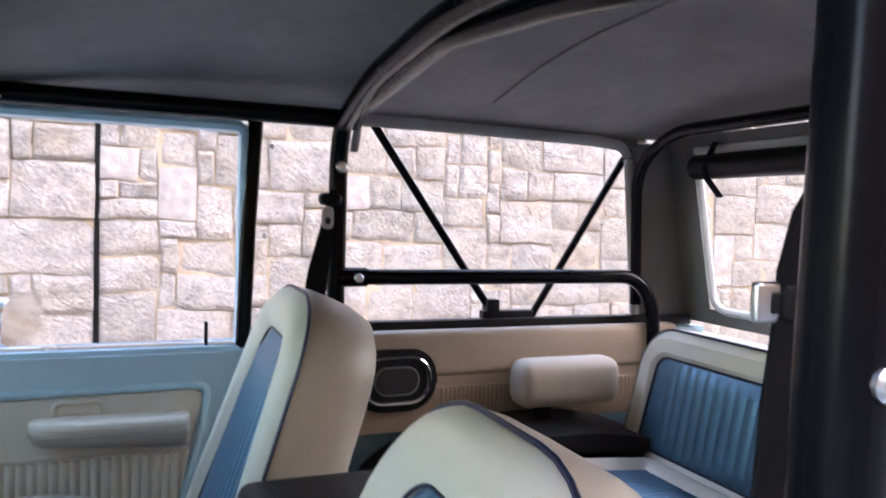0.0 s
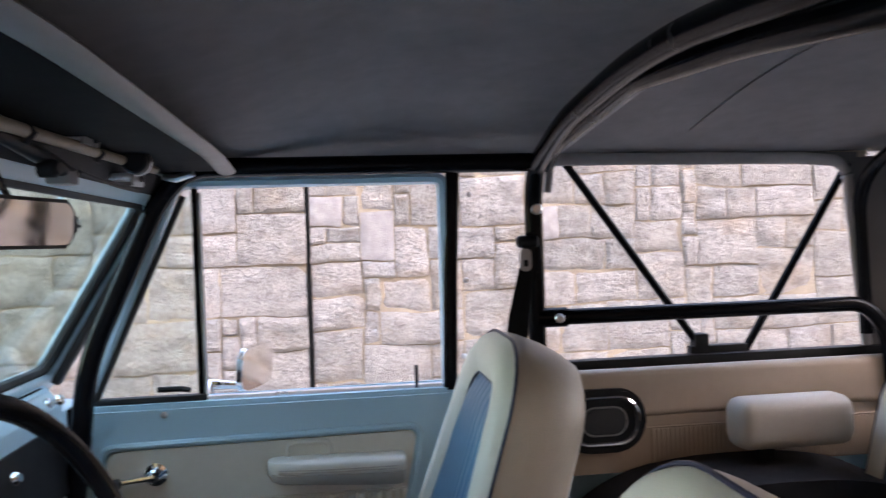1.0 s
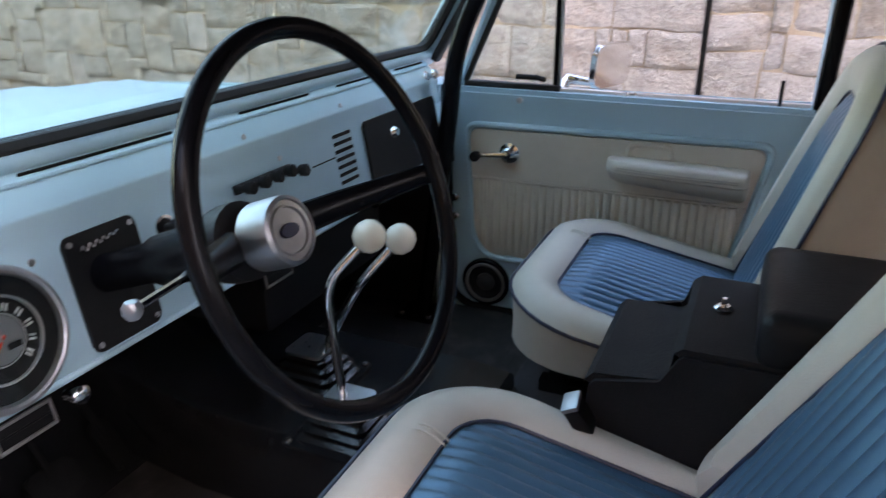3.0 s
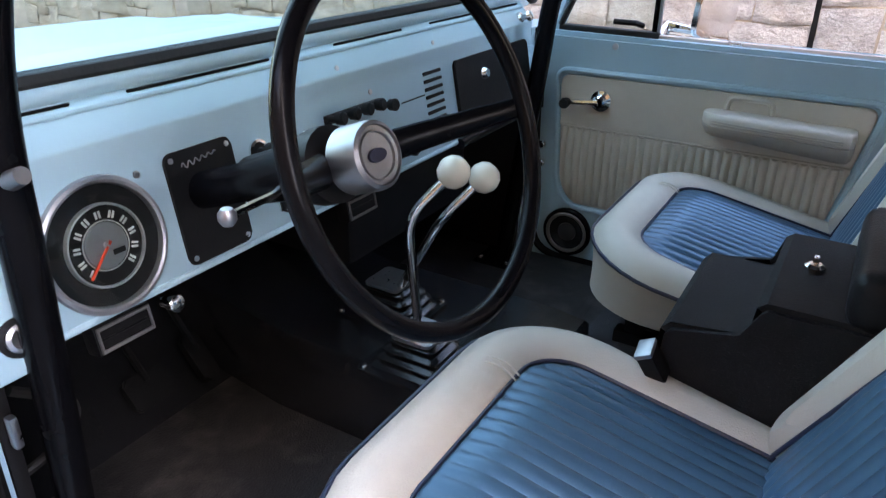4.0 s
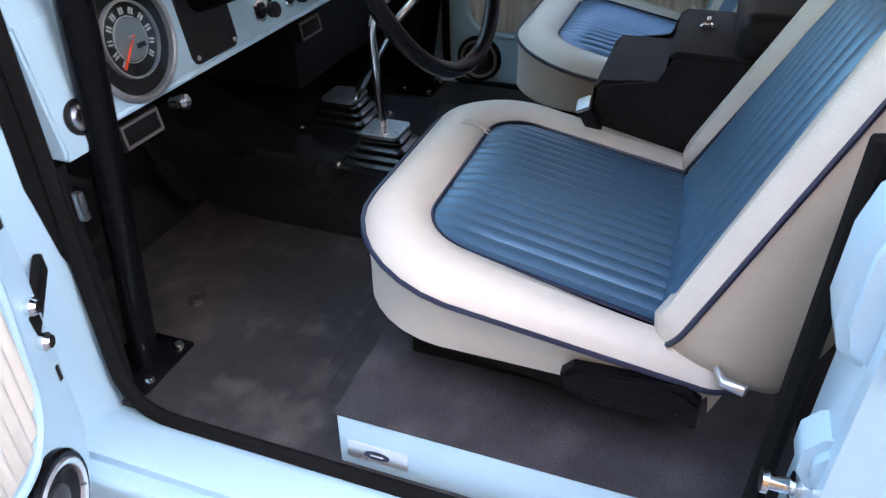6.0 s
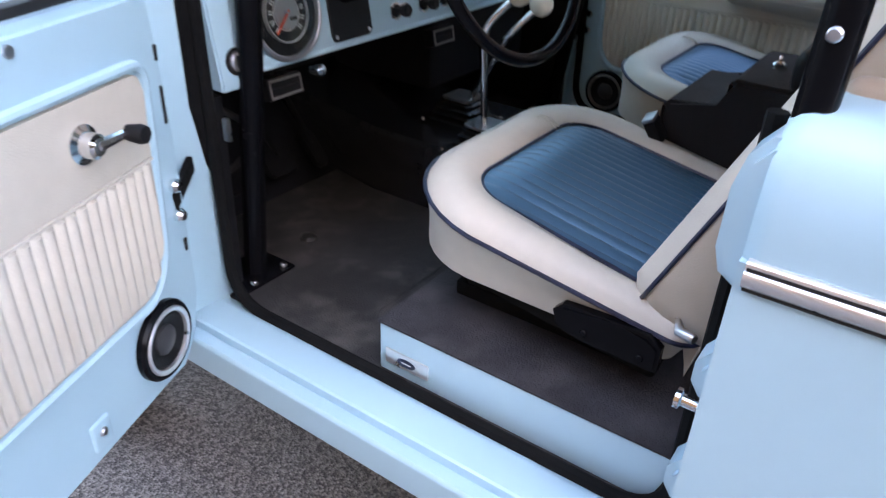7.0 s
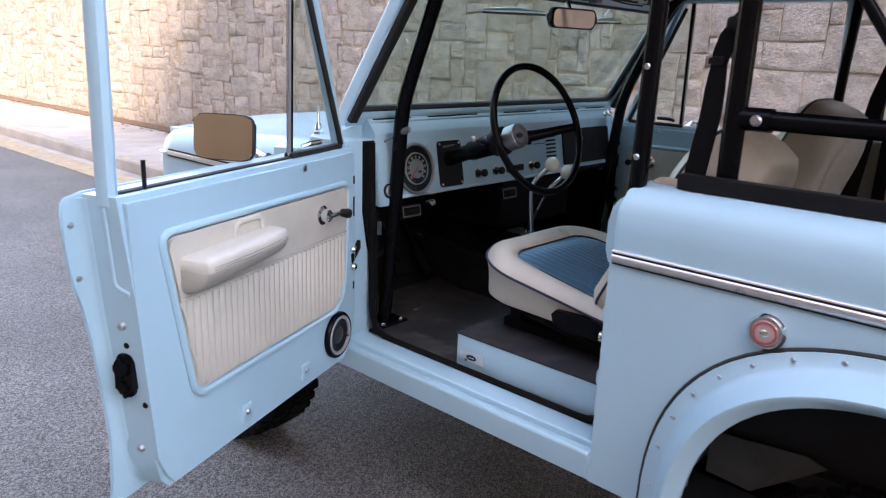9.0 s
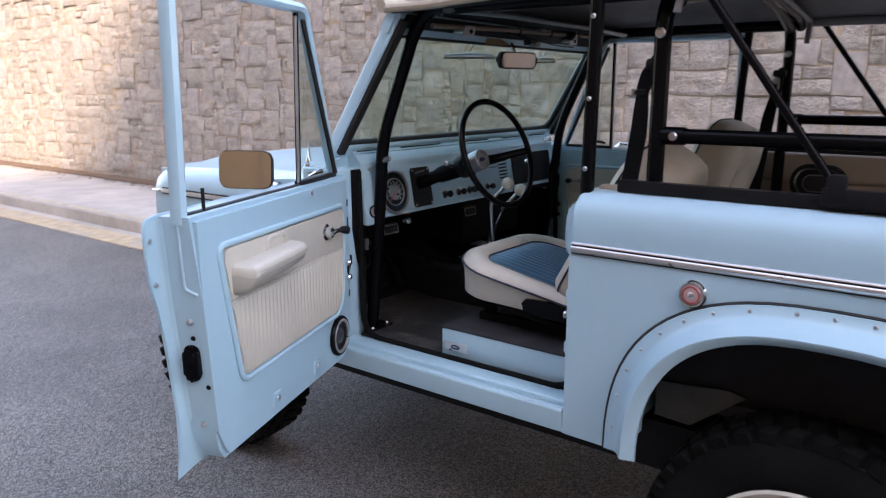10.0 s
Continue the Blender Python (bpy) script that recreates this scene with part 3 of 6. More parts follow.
part("marker_base", box((-0.866, 1.878, 1.034), (-0.860, 1.972, 1.084), 0.002), CHROME, marker)
rings = []
for y, dz in ((1.20, 0.028), (1.45, 0.012), (1.9, 0.0), (2.15, -0.01), (2.20, -0.05)):
    rings.append([(x, y, 1.272 + dz + 0.02 * math.cos(x / 0.74 * math.pi / 2) + (0.012 if abs(x) < 0.5 else 0)) for x in np.linspace(-0.74, 0.74, 17)] + [(0.74, y, 1.22 + dz), (-0.74, y, 1.22 + dz)])
part("bonnet", loft(rings), PAINT, car, "pale blue bonnet")
for s in (-1, 1):
    part("fender_ledge", box((min(s * 0.70, s * 0.80), 1.06, 1.15), (max(s * 0.70, s * 0.80), 2.12, 1.262), 0.004), PAINT, car, "pale blue ledge between fender and bonnet")
part("grille_panel", box((-0.75, 2.10, 0.72), (0.75, 2.145, 1.20), 0.012), PAINT, car)
rings = []
for y, hi, side in ((1.02, 1.392, 1.350), (1.07, 1.378, 1.325), (1.12, 1.362, 1.308), (1.20, 1.334, 1.304), (1.31, 1.296, 1.294)):
    across = []
    for x in np.linspace(-0.855, 0.855, 39):
        f = max(0.0, min(1.0, (abs(x) - 0.66) / 0.16))
        f = f * f * (3 - 2 * f)
        across.append((x, y, hi + (side - hi) * f - 0.022 * max(0.0, (abs(x) - 0.82) / 0.035)))
    rings.append(across + [(0.855, y, 1.20), (-0.855, y, 1.20)])
part("cowl", loft(rings), PAINT, car, "pale blue cowl", 50)

# ---- windscreen ----
wb, wt = Vector((0, 1.030, 1.385)), Vector((0, 0.735, 1.862))
rake = (wt - wb).normalized()


def on_screen(x, f, out=0.0):
    p = wb + (wt - wb) * f
    n = Vector((0, rake.z, -rake.y))
    return Vector((x, p.y, p.z)) + n * out


def screen_bar(p, q, w, d):
    """A rectangular bar from p to q, w across in the frame's plane and d deep."""
    ahead = (q - p).normalized()
    n = Vector((0, rake.z, -rake.y))
    side = ahead.cross(n).normalized()
    rings = []
    for e in (p, q):
        pts = rrect(-w / 2, -d / 2, w / 2, d / 2, min(w, d) * 0.3, 3)
        rings.append([e + side * a + n * b for a, b in pts])
    return loft(rings)


screen = part("windscreen_frame", screen_bar(on_screen(-0.792, 0.0), on_screen(-0.757, 1.0), 0.036, 0.05), PAINT, car, "pale blue windscreen frame")
part("frame_post", screen_bar(on_screen(0.792, 0.0), on_screen(0.757, 1.0), 0.036, 0.05), PAINT, screen)
for sx in (-1, 1):
    part("post_seal", screen_bar(on_screen(sx * 0.786, 0.03, -0.032), on_screen(sx * 0.751, 0.97, -0.032), 0.034, 0.020), RUBBER, screen, "black rubber door seal on the windscreen post")
part("frame_header", screen_bar(on_screen(-0.79, 0.93), on_screen(0.79, 0.93), 0.082, 0.035), PAINT, screen)
# Dark strip laid over the header's paint to imitate the shade on it.
part("header_trim", screen_bar(on_screen(-0.735, 0.955, -0.021), on_screen(0.735, 0.955, -0.021), 0.048, 0.006), LINER, screen, "dark strip for the shade on the painted header")
part("frame_base", screen_bar(on_screen(-0.80, 0.02), on_screen(0.80, 0.02), 0.05, 0.05), PAINT, screen)
gl = [on_screen(-0.765, 0.06), on_screen(0.765, 0.06), on_screen(0.738, 0.855), on_screen(-0.738, 0.855)]
n_out = Vector((0, rake.z, -rake.y))
pane = part("windscreen_pane", loft([[p + n_out * d for p in gl] for d in (-0.003, 0.003)]), TINT, screen, "clear greenish windscreen glass")
pane.visible_shadow = False
part("screen_seal", tube(fillet(gl + gl[:1], 0.05), 0.014, 8), RUBBER, screen, "black rubber glass seal")

# ---- dashboard ----
DY = 0.930
prof = [(0.975, 1.137), (DY + 0.004, 1.135), (DY - 0.001, 1.146), (DY + 0.028, 1.305), (DY + 0.031, 1.321), (DY + 0.029, 1.340), (DY + 0.031, 1.345), (DY + 0.057, 1.376), (DY + 0.075, 1.392), (1.04, 1.396), (1.10, 1.396), (1.10, 1.30), (1.02, 1.137)]
dash = part("dashboard", loft([[(x, y, z) for y, z in prof] for x in (-0.722, -0.715, 0.715, 0.722)]), PAINT, car, "pale blue painted steel dashboard")
part("dash_hem", tube([(-0.72, DY + 0.003, 1.137), (0.72, DY + 0.003, 1.137)], 0.006, 8), PAINT, dash)
for s in (-1, 1):
    part("dash_end", prism([(0.972, 1.116), (DY - 0.002, 1.116), (DY - 0.006, 1.128), (DY + 0.0205, 1.285), (0.972, 1.285)], s * 0.725, s * 0.664, "x", 0.004), PAINT, dash)
tilt = Matrix.Rotation(radians(90 - 10.4), 4, "X")


def on_dash(x, z, out=0.0):
    y = DY - 0.004 + 0.032 * (z - 1.130) / 0.175
    return Matrix.Translation((x, y, z)) @ tilt @ Matrix.Translation((0, 0, out))


# speedometer
NEEDLE = mat("red_needle", (0.75, 0.06, 0.02), 0.5)
PALE = mat("faded_white", (0.55, 0.54, 0.51), 0.6)
gm = on_dash(-0.555, 1.222) @ Matrix.Scale(0.86, 4)
gauge = part("speedometer", lathe([(0.098, 0.0), (0.101, 0.006), (0.099, 0.012), (0.094, 0.014), (0.090, 0.012), (0.087, -0.002)], gm, 48), BEZEL, dash, "round speedometer with white figures and a red needle")
part("black_ring", lathe([(0.088, 0.003), (0.060, 0.003), (0.059, 0.006), (0, 0.004)], gm, 40), BLACKM, gauge)
part("chrome_ring", lathe([(0.062, 0.003), (0.061, 0.011), (0.0585, 0.011), (0.0575, 0.003)], gm, 40), BRIGHT, gauge)
part("dial_face", lathe([(0.034, 0.006), (0.033, 0.008), (0, 0.008)], gm, 32), DIAL, gauge)
for k in range(11):
    a = radians(225 - 27 * k)
    mm = gm @ Matrix.Rotation(a, 4, "Z") @ Matrix.Translation((0.045, 0, 0.0065))
    for dx in (-0.0028, 0.0028):
        part("dial_mark", box((-0.0052, dx - 0.0016, 0), (0.0052, dx + 0.0016, 0.001), 0, m=mm), PALE, gauge)
part("needle", box((-0.008, -0.0022, 0.010), (0.054, 0.0022, 0.0118), 0.0003, 1, m=gm @ Matrix.Rotation(radians(224), 4, "Z")), NEEDLE, gauge)
part("needle_hub", lathe([(0.006, 0.008), (0.005, 0.0115), (0, 0.012)], gm, 12), BEZEL, gauge)
part("odometer", box((0.006, -0.017, 0.008), (0.026, -0.009, 0.0092), 0.0004, 1, m=gm), BLACKM, gauge)
part("red_band", lathe([(0.037, 0.0065), (0.0365, 0.0075), (0.0352, 0.0075), (0.035, 0.0065)], gm, 32), BRIGHT, gauge)
glass = part("gauge_glass", lathe([(0.090, 0.0125), (0, 0.0125)], gm, 32), GLASS, gauge)
glass.visible_shadow = False

# steering column plate, column, wheel
pm = on_dash(-0.385, 1.222) @ Matrix.Scale(0.82, 4)
plate = part("column_plate", prism(rrect(-0.072, -0.092, 0.072, 0.100, 0.014), 0.0, 0.006, "z", 0.0015, m=pm), BLACKM, dash, "black steering column cover plate with screws")
for x, z in ((-0.06, -0.08), (0.06, -0.08), (-0.06, 0.088), (0.06, 0.088)):
    part("plate_screw", lathe([(0.005, 0.006), (0.005, 0.008), (0, 0.009)], pm @ Matrix.Translation((x, z, 0)), 8), ALU, plate)
part("script_bar", tube([pm @ Vector((-0.042 + 0.075 * f, 0.074 + 0.008 * f + 0.0036 * math.sin(f * 34) * (1.5 - f), 0.007)) for f in np.linspace(0, 1, 60)], 0.0010, 6), ALU, plate, "small bright script emblem")
hub = Vector((-0.4174, 0.620, 1.359))
axis = Vector((-0.060, -0.935, 0.345)).normalized()
col1 = Vector((-0.392, 0.95, 1.240))
wheel_m = Matrix.Translation(hub) @ axis.to_track_quat("Z", "Y").to_matrix().to_4x4()
part("steering_column", tube([col1, col1.lerp(hub - axis * 0.10, 0.45), col1.lerp(hub - axis * 0.10, 0.5), hub - axis * 0.10], [0.026, 0.026, 0.032, 0.036], 20), BLACK, car, "black steering column")
part("column_collar", lathe([(0.044, -0.11), (0.046, -0.10), (0.046, -0.075), (0.036, -0.07), (0, -0.07)], wheel_m, 24), BLACKM, car)
R, DISH = 0.194, 0.070
sw = part("steering_wheel", tube([wheel_m @ Vector((R * math.cos(a), R * math.sin(a), DISH)) for a in np.linspace(0, math.tau, 73)[:-1]], 0.0110, 12, closed=True), BLACK, car, "large black thin-rimmed steering wheel")
hub_m = wheel_m @ Matrix.Translation((0, 0, -0.006)) @ Matrix.Scale(0.89, 4)
part("horn_hub", lathe([(0.040, -0.052), (0.044, -0.048), (0.0445, -0.008), (0.043, 0.0), (0.038, 0.003), (0.037, -0.001), (0.026, -0.003), (0, -0.004)], hub_m, 40), HUBM, sw, "brushed metal horn hub")
part("hub_emblem", lathe([(0.015, -0.004), (0.014, 0.0), (0, 0.0)], hub_m @ Matrix.Diagonal((1.15, 0.6, 1, 1)), 24), NAVY, sw)
part("hub_ring", lathe([(0.032, -0.003), (0.031, 0.0012), (0.029, 0.0012), (0.028, -0.003)], hub_m, 32), HUBM, sw)
for a in (0, 180):
    d = wheel_m.to_3x3() @ Vector((math.cos(radians(a)), math.sin(radians(a)), 0))
    part("spoke", tube([hub - axis * 0.055 + d * 0.04, hub - axis * 0.02 + d * 0.11, hub + axis * (DISH - 0.004) + d * R], [0.020, 0.017, 0.012], 12, flat=0.5, up=tuple(wheel_m.to_3x3() @ Vector((-math.sin(radians(a)), math.cos(radians(a)), 0)))), BLACK, sw)

# passenger grab bar and glove box, vents, switches
part("lower_rail", tube([(0.30, DY - 0.006, 1.135), (0.70, DY - 0.006, 1.135)], 0.012, 10), BLACK, car)
glove = part("glove_box", prism(rrect(-0.17, -0.075, 0.19, 0.072, 0.01), 0.0, 0.008, "z", 0.002, m=on_dash(0.485, 1.235)), BLACKM, dash, "black glove box door")
part("glove_latch", lathe([(0.014, 0.008), (0.014, 0.014), (0.008, 0.022), (0, 0.022)], on_dash(0.431, 1.262), 18), CHROME, glove, "chrome latch")
for k in range(7):
    part("vent_slot", box((-0.034, -0.0036, -0.006), (0.034, 0.0036, 0.0025), 0.0015, 1, m=on_dash(0.232, 1.298 - 0.0155 * k)), BLACKM, dash, "dark air vent slot")
for x, z in ((-0.24, 1.178), (-0.14, 1.178), (-0.06, 1.178), (0.085, 1.178), (-0.275, 1.266)):
    m = on_dash(x, z)
    kn = part("dash_knob", lathe([(0.014, 0), (0.014, 0.004), (0.006, 0.006), (0.005, 0.022), (0.013, 0.025), (0.014, 0.036), (0.010, 0.040), (0, 0.040)], m, 16), BLACKM, dash, "small black pull knob")
    part("bezel", lathe([(0.0185, 0), (0.0185, 0.004), (0.0145, 0.005)], m, 18), CHROME, kn)
part("radio_plate", box((0.0, -0.012, 0.0), (0.10, 0.012, 0.004), 0.002, m=on_dash(-0.065, 1.178)), BLACKM, dash)
part("switch_bezel", lathe([(0.024, 0), (0.024, 0.004), (0.018, 0.006)], on_dash(-0.685, 1.163), 20), BLACKM, dash)
ring = part("key_switch", lathe([(0.017, 0), (0.017, 0.008), (0.012, 0.010), (0.011, 0.004), (0, 0.003)], on_dash(-0.685, 1.163), 20), ALU, dash, "round chrome-ringed switch")
part("light_knob", tube([(-0.684, 0.955, 1.318), (-0.682, 0.885, 1.352), (-0.681, 0.872, 1.358), (-0.680, 0.852, 1.367)], [0.004, 0.005, 0.0105, 0.009], 14), HUBM, dash, "bright pull knob")
for x, y in ((-0.485, 1.29), (-0.06, 1.352), (0.25, 1.352), (0.02, 1.298), (-0.615, 1.275), (-0.418, 1.155)):
    part("dash_screw", lathe([(0.005, 0), (0.005, 0.002), (0, 0.003)], on_dash(x, y), 8), ALU, dash)
part("vacuum_gauge", lathe([(0.009, 0), (0.010, 0.01), (0.0125, 0.016), (0.0125, 0.028), (0.008, 0.031), (0, 0.031)], on_dash(-0.464, 1.100, -0.050), 16), CHROME, dash, "small metal pull handle under the dashboard")
for x in (-0.514, 0.038):
    m = Matrix.Translation((x, 0.996, 1.064)) @ tilt
    duct = part("air_register", box((-0.046, -0.022, -0.03), (0.046, 0.022, 0.0), 0.004, m=m), BLACKM, dash, "black air outlet with a chrome frame")
    for lo, hi in (((-0.043, 0.014, 0), (0.043, 0.019, 0.004)), ((-0.043, -0.019, 0), (0.043, -0.014, 0.004)), ((-0.043, -0.019, 0), (-0.039, 0.019, 0.004)), ((0.039, -0.019, 0), (0.043, 0.019, 0.004))):
        part("register_frame", box(lo, hi, 0.001, 1, m=m), GREYM, duct)
    part("register_vane", box((-0.037, -0.0015, -0.004), (0.037, 0.0015, 0.002), 0.0005, 1, m=m), BLACKM, duct)
part("heater_box", box((0.06, 1.05, 0.90), (0.56, 1.40, 1.11), 0.02), BLACKM, car, "black heater box under the dashboard")
lever_tip = Vector((-0.632, 0.634, 1.357))
lever_root = hub - axis * 0.13
part("turn_lever", tube([lever_root, lever_root.lerp(lever_tip, 0.5) + Vector((0, 0, -0.006)), lever_tip], [0.006, 0.0045, 0.004], 8), CHROME, car, "chrome turn signal lever")
part("turn_knob", lathe([(0, -0.010), (0.006, -0.0085), (0.0095, -0.003), (0.0095, 0.003), (0.006, 0.0085), (0, 0.010)], Matrix.Translation(lever_tip) @ Matrix.Scale(0.9, 4), 14), HUBM, car, "satin metal lever knob")

# shifters
for kx, ky, kz, bx, by in ((-0.097, 0.712, 1.227, -0.115, 0.76), (-0.003, 0.706, 1.191, 0.02, 0.915)):
    k = Vector((kx, ky, kz))
    base = Vector((bx, by, 0.88))
    elbow = Vector((kx - 0.045, ky + 0.058, kz - 0.075))
    lever = part("shift_lever", tube(fillet([base, elbow, k + (elbow - k).normalized() * 0.02], 0.05), 0.0085, 10), CHROME, car, "bent chrome shift lever")
    part("shift_knob", lathe([(0, -0.027), (0.012, -0.025), (0.022, -0.017), (0.027, -0.004), (0.027, 0.004), (0.022, 0.016), (0.012, 0.024), (0, 0.026)], Matrix.Translation(k) @ (k - elbow).to_track_quat("Z", "Y").to_matrix().to_4x4(), 24), IVORY, lever, "ivory ball knob")
    rings = []
    for i in range(17):
        f = i / 16
        hw = 0.074 * (1 - f) + 0.036 * f + (-0.006, 0.004, 0.007, 0.004)[i % 4]
        rings.append([(bx + a, by + b, 0.862 + 0.062 * f) for a, b in rrect(-hw * 0.85, -hw, hw * 0.85, hw, hw * 0.3, 4)])
    part("shift_boot", loft(rings), BOOT, lever, "glossy pleated black rubber boot")
    part("boot_plate", prism([(bx + a, by + b) for a, b in rrect(-0.042, -0.040, 0.042, 0.040, 0.012, 4)], 0.924, 0.930, "z"), ALU, lever)
    part("boot_frame", prism([(bx + a, by + b) for a, b in rrect(-0.080, -0.088, 0.080, 0.088, 0.012, 3)], 0.862, 0.867, "z"), BOOT, lever)
    for a in (-0.068, 0.068):
        for b in (-0.076, 0.076):
            part("frame_screw", bolt((bx + a, by + b, 0.866), (0, 0, 1), 0.007, 0.006), CHROME, lever)

# defroster slots in the seam along the top of the dashboard, bright rolled edge below them
part("dash_edge", tube([(-0.715, DY + 0.0575, 1.3765), (0.715, DY + 0.0575, 1.3765)], 0.0045, 8), PAINT, dash)
for x0, x1 in ((-0.70, -0.53), (-0.45, -0.19), (-0.03, 0.18), (0.285, 0.49), (0.55, 0.70)):
    slot_m = Matrix.Translation(((x0 + x1) / 2, DY + 0.0650, 1.3835)) @ Matrix.Rotation(radians(43), 4, "X")
    part("defroster_slot", box((-(x1 - x0) / 2, -0.0018, -0.003), ((x1 - x0) / 2, 0.0018, 0.0030), 0.001, 1, m=slot_m), TYREM, dash, "dark defroster slot")

# row of small switches behind the wheel, chrome fitting at the passenger end
row = part("switch_row", box((-0.078, -0.008, 0.0), (0.078, 0.008, 0.010), 0.003, m=on_dash(-0.040, 1.276)), BLACKM, dash, "row of small black switches")
for k in range(5):
    part("switch_knob", lathe([(0.006, 0.008), (0.006, 0.024), (0.0105, 0.027), (0.0115, 0.040), (0.008, 0.043), (0, 0.043)], on_dash(-0.112 + 0.0375 * k, 1.278 - (0.008 if k == 4 else 0)), 12), BLACKM, row)
part("dash_fitting", lathe([(0.016, 0), (0.015, 0.006), (0.007, 0.009), (0.007, 0.022), (0.013, 0.026), (0.011, 0.034), (0, 0.035)], Matrix.Translation((0.672, 0.972, 1.352)) @ Matrix.Rotation(radians(70), 4, "X"), 16), CHROME, dash, "small chrome fitting on the dashboard")
for x in (-0.24, -0.14):
    part("knob_plate", box((-0.030, -0.013, 0), (0.030, 0.013, 0.004), 0.003, m=on_dash(x + 0.012, 1.178)), CHROME, dash)
# etched marks by the heater slides, loose orange wire under the dashboard
part("etched_mark", box((-0.042, -0.0013, 0), (0.042, 0.0013, 0.0008), 0, m=on_dash(0.153, 1.259)), BLACKM, dash)
part("loose_wire", tube(fillet([(-0.47, 0.985, 1.132), (-0.45, 0.965, 1.118), (-0.425, 0.965, 1.122), (-0.40, 0.985, 1.134)], 0.02), 0.0024, 6), ORANGE, dash, "loose orange wire")
part("wiring_loom", tube(fillet([(-0.68, 1.0, 1.06), (-0.60, 0.99, 1.00), (-0.62, 1.02, 0.93), (-0.69, 1.04, 0.90)], 0.04), 0.007, 8), RUBBER, car, "black wiring by the kick panel")
# pedals
for x, w, h in ((-0.50, 0.032, 0.032), (-0.355, 0.046, 0.033), (-0.235, 0.020, 0.052)):
    m = Matrix.Translation((x, 1.20, 0.79)) @ Matrix.Rotation(radians(-40), 4, "X")
    ped = part("pedal", prism(rrect(-w, -h, w, h, 0.012), 0, 0.018, "y", 0.004, m=m), TYREM, car, "black rubber pedal")
    part("pedal_arm", tube([(x, 1.21, 0.80), (x, 1.34, 0.96), (x, 1.34, 1.08)], 0.007, 8), TYREM, ped)
part("bonnet_cable", box((-0.716, 0.938, 1.020), (-0.705, 0.952, 1.064), 0.004), ALU, car, "small chrome handle on the kick panel")

# ---- wheels ----
def road_wheel(x, y, s):
    m = Matrix.Translation((x, y, 0.40)) @ Matrix.Rotation(radians(90 * s), 4, "Y")
    wheel = thing("wheel", "", "", m)
    wheel.parent = car
    tagged(wheel, "knobbly black off-road tyre on a steel wheel")
    prof = [(0.225, -0.100), (0.25, -0.117), (0.33, -0.124), (0.375, -0.115), (0.392, -0.09), (0.395, 0.0), (0.392, 0.09), (0.375, 0.115), (0.33, 0.124), (0.25, 0.117), (0.225, 0.100)]
    tyre = part("tyre", lathe(prof, None, 56), TYREM, wheel, "black mud-terrain tyre")
    bm = bmesh.new()
    for k in range(40):
        a = k * math.tau / 40
        for j, zz in enumerate((-0.095, -0.035, 0.035, 0.095)):
            mm = Matrix.Rotation(a + (0.08 if j % 2 else 0), 4, "Z") @ Matrix.Translation((0.397 if abs(zz) < 0.05 else 0.390, 0, zz)) @ Matrix.Rotation(0.25 * (-1) ** j, 4, "X")
            box((-0.014, -0.020, -0.025), (0.012, 0.020, 0.025), 0, bm=bm, m=mm)
    part("tread", bm, TYREM, wheel)
    part("rim", lathe([(0.225, -0.1), (0.215, -0.09), (0.20, -0.06), (0.18, 0.03), (0.205, 0.09), (0.235, 0.112), (0.258, 0.124), (0.250, 0.130), (0.222, 0.106), (0.19, 0.075), (0.12, 0.055), (0.06, 0.085), (0.04, 0.10), (0, 0.10)], None, 40), CREAM, wheel, "cream painted steel rim")
    return wheel


for s in (-1, 1):
    road_wheel(s * 0.765, ARCH_Y + 0.02, s)
    road_wheel(s * 0.700, 1.82, s)
part("rear_axle", tube([(-0.66, ARCH_Y, 0.40), (0.66, ARCH_Y, 0.40)], 0.045, 12), BLACKM, car)
part("front_axle", tube([(-0.62, 1.82, 0.40), (0.62, 1.82, 0.40)], 0.045, 12), BLACKM, car)


# ---- doors ----
DARKRIM = mat("dark_mirror_rim", (0.05, 0.05, 0.05), 0.35, metal=0.5)


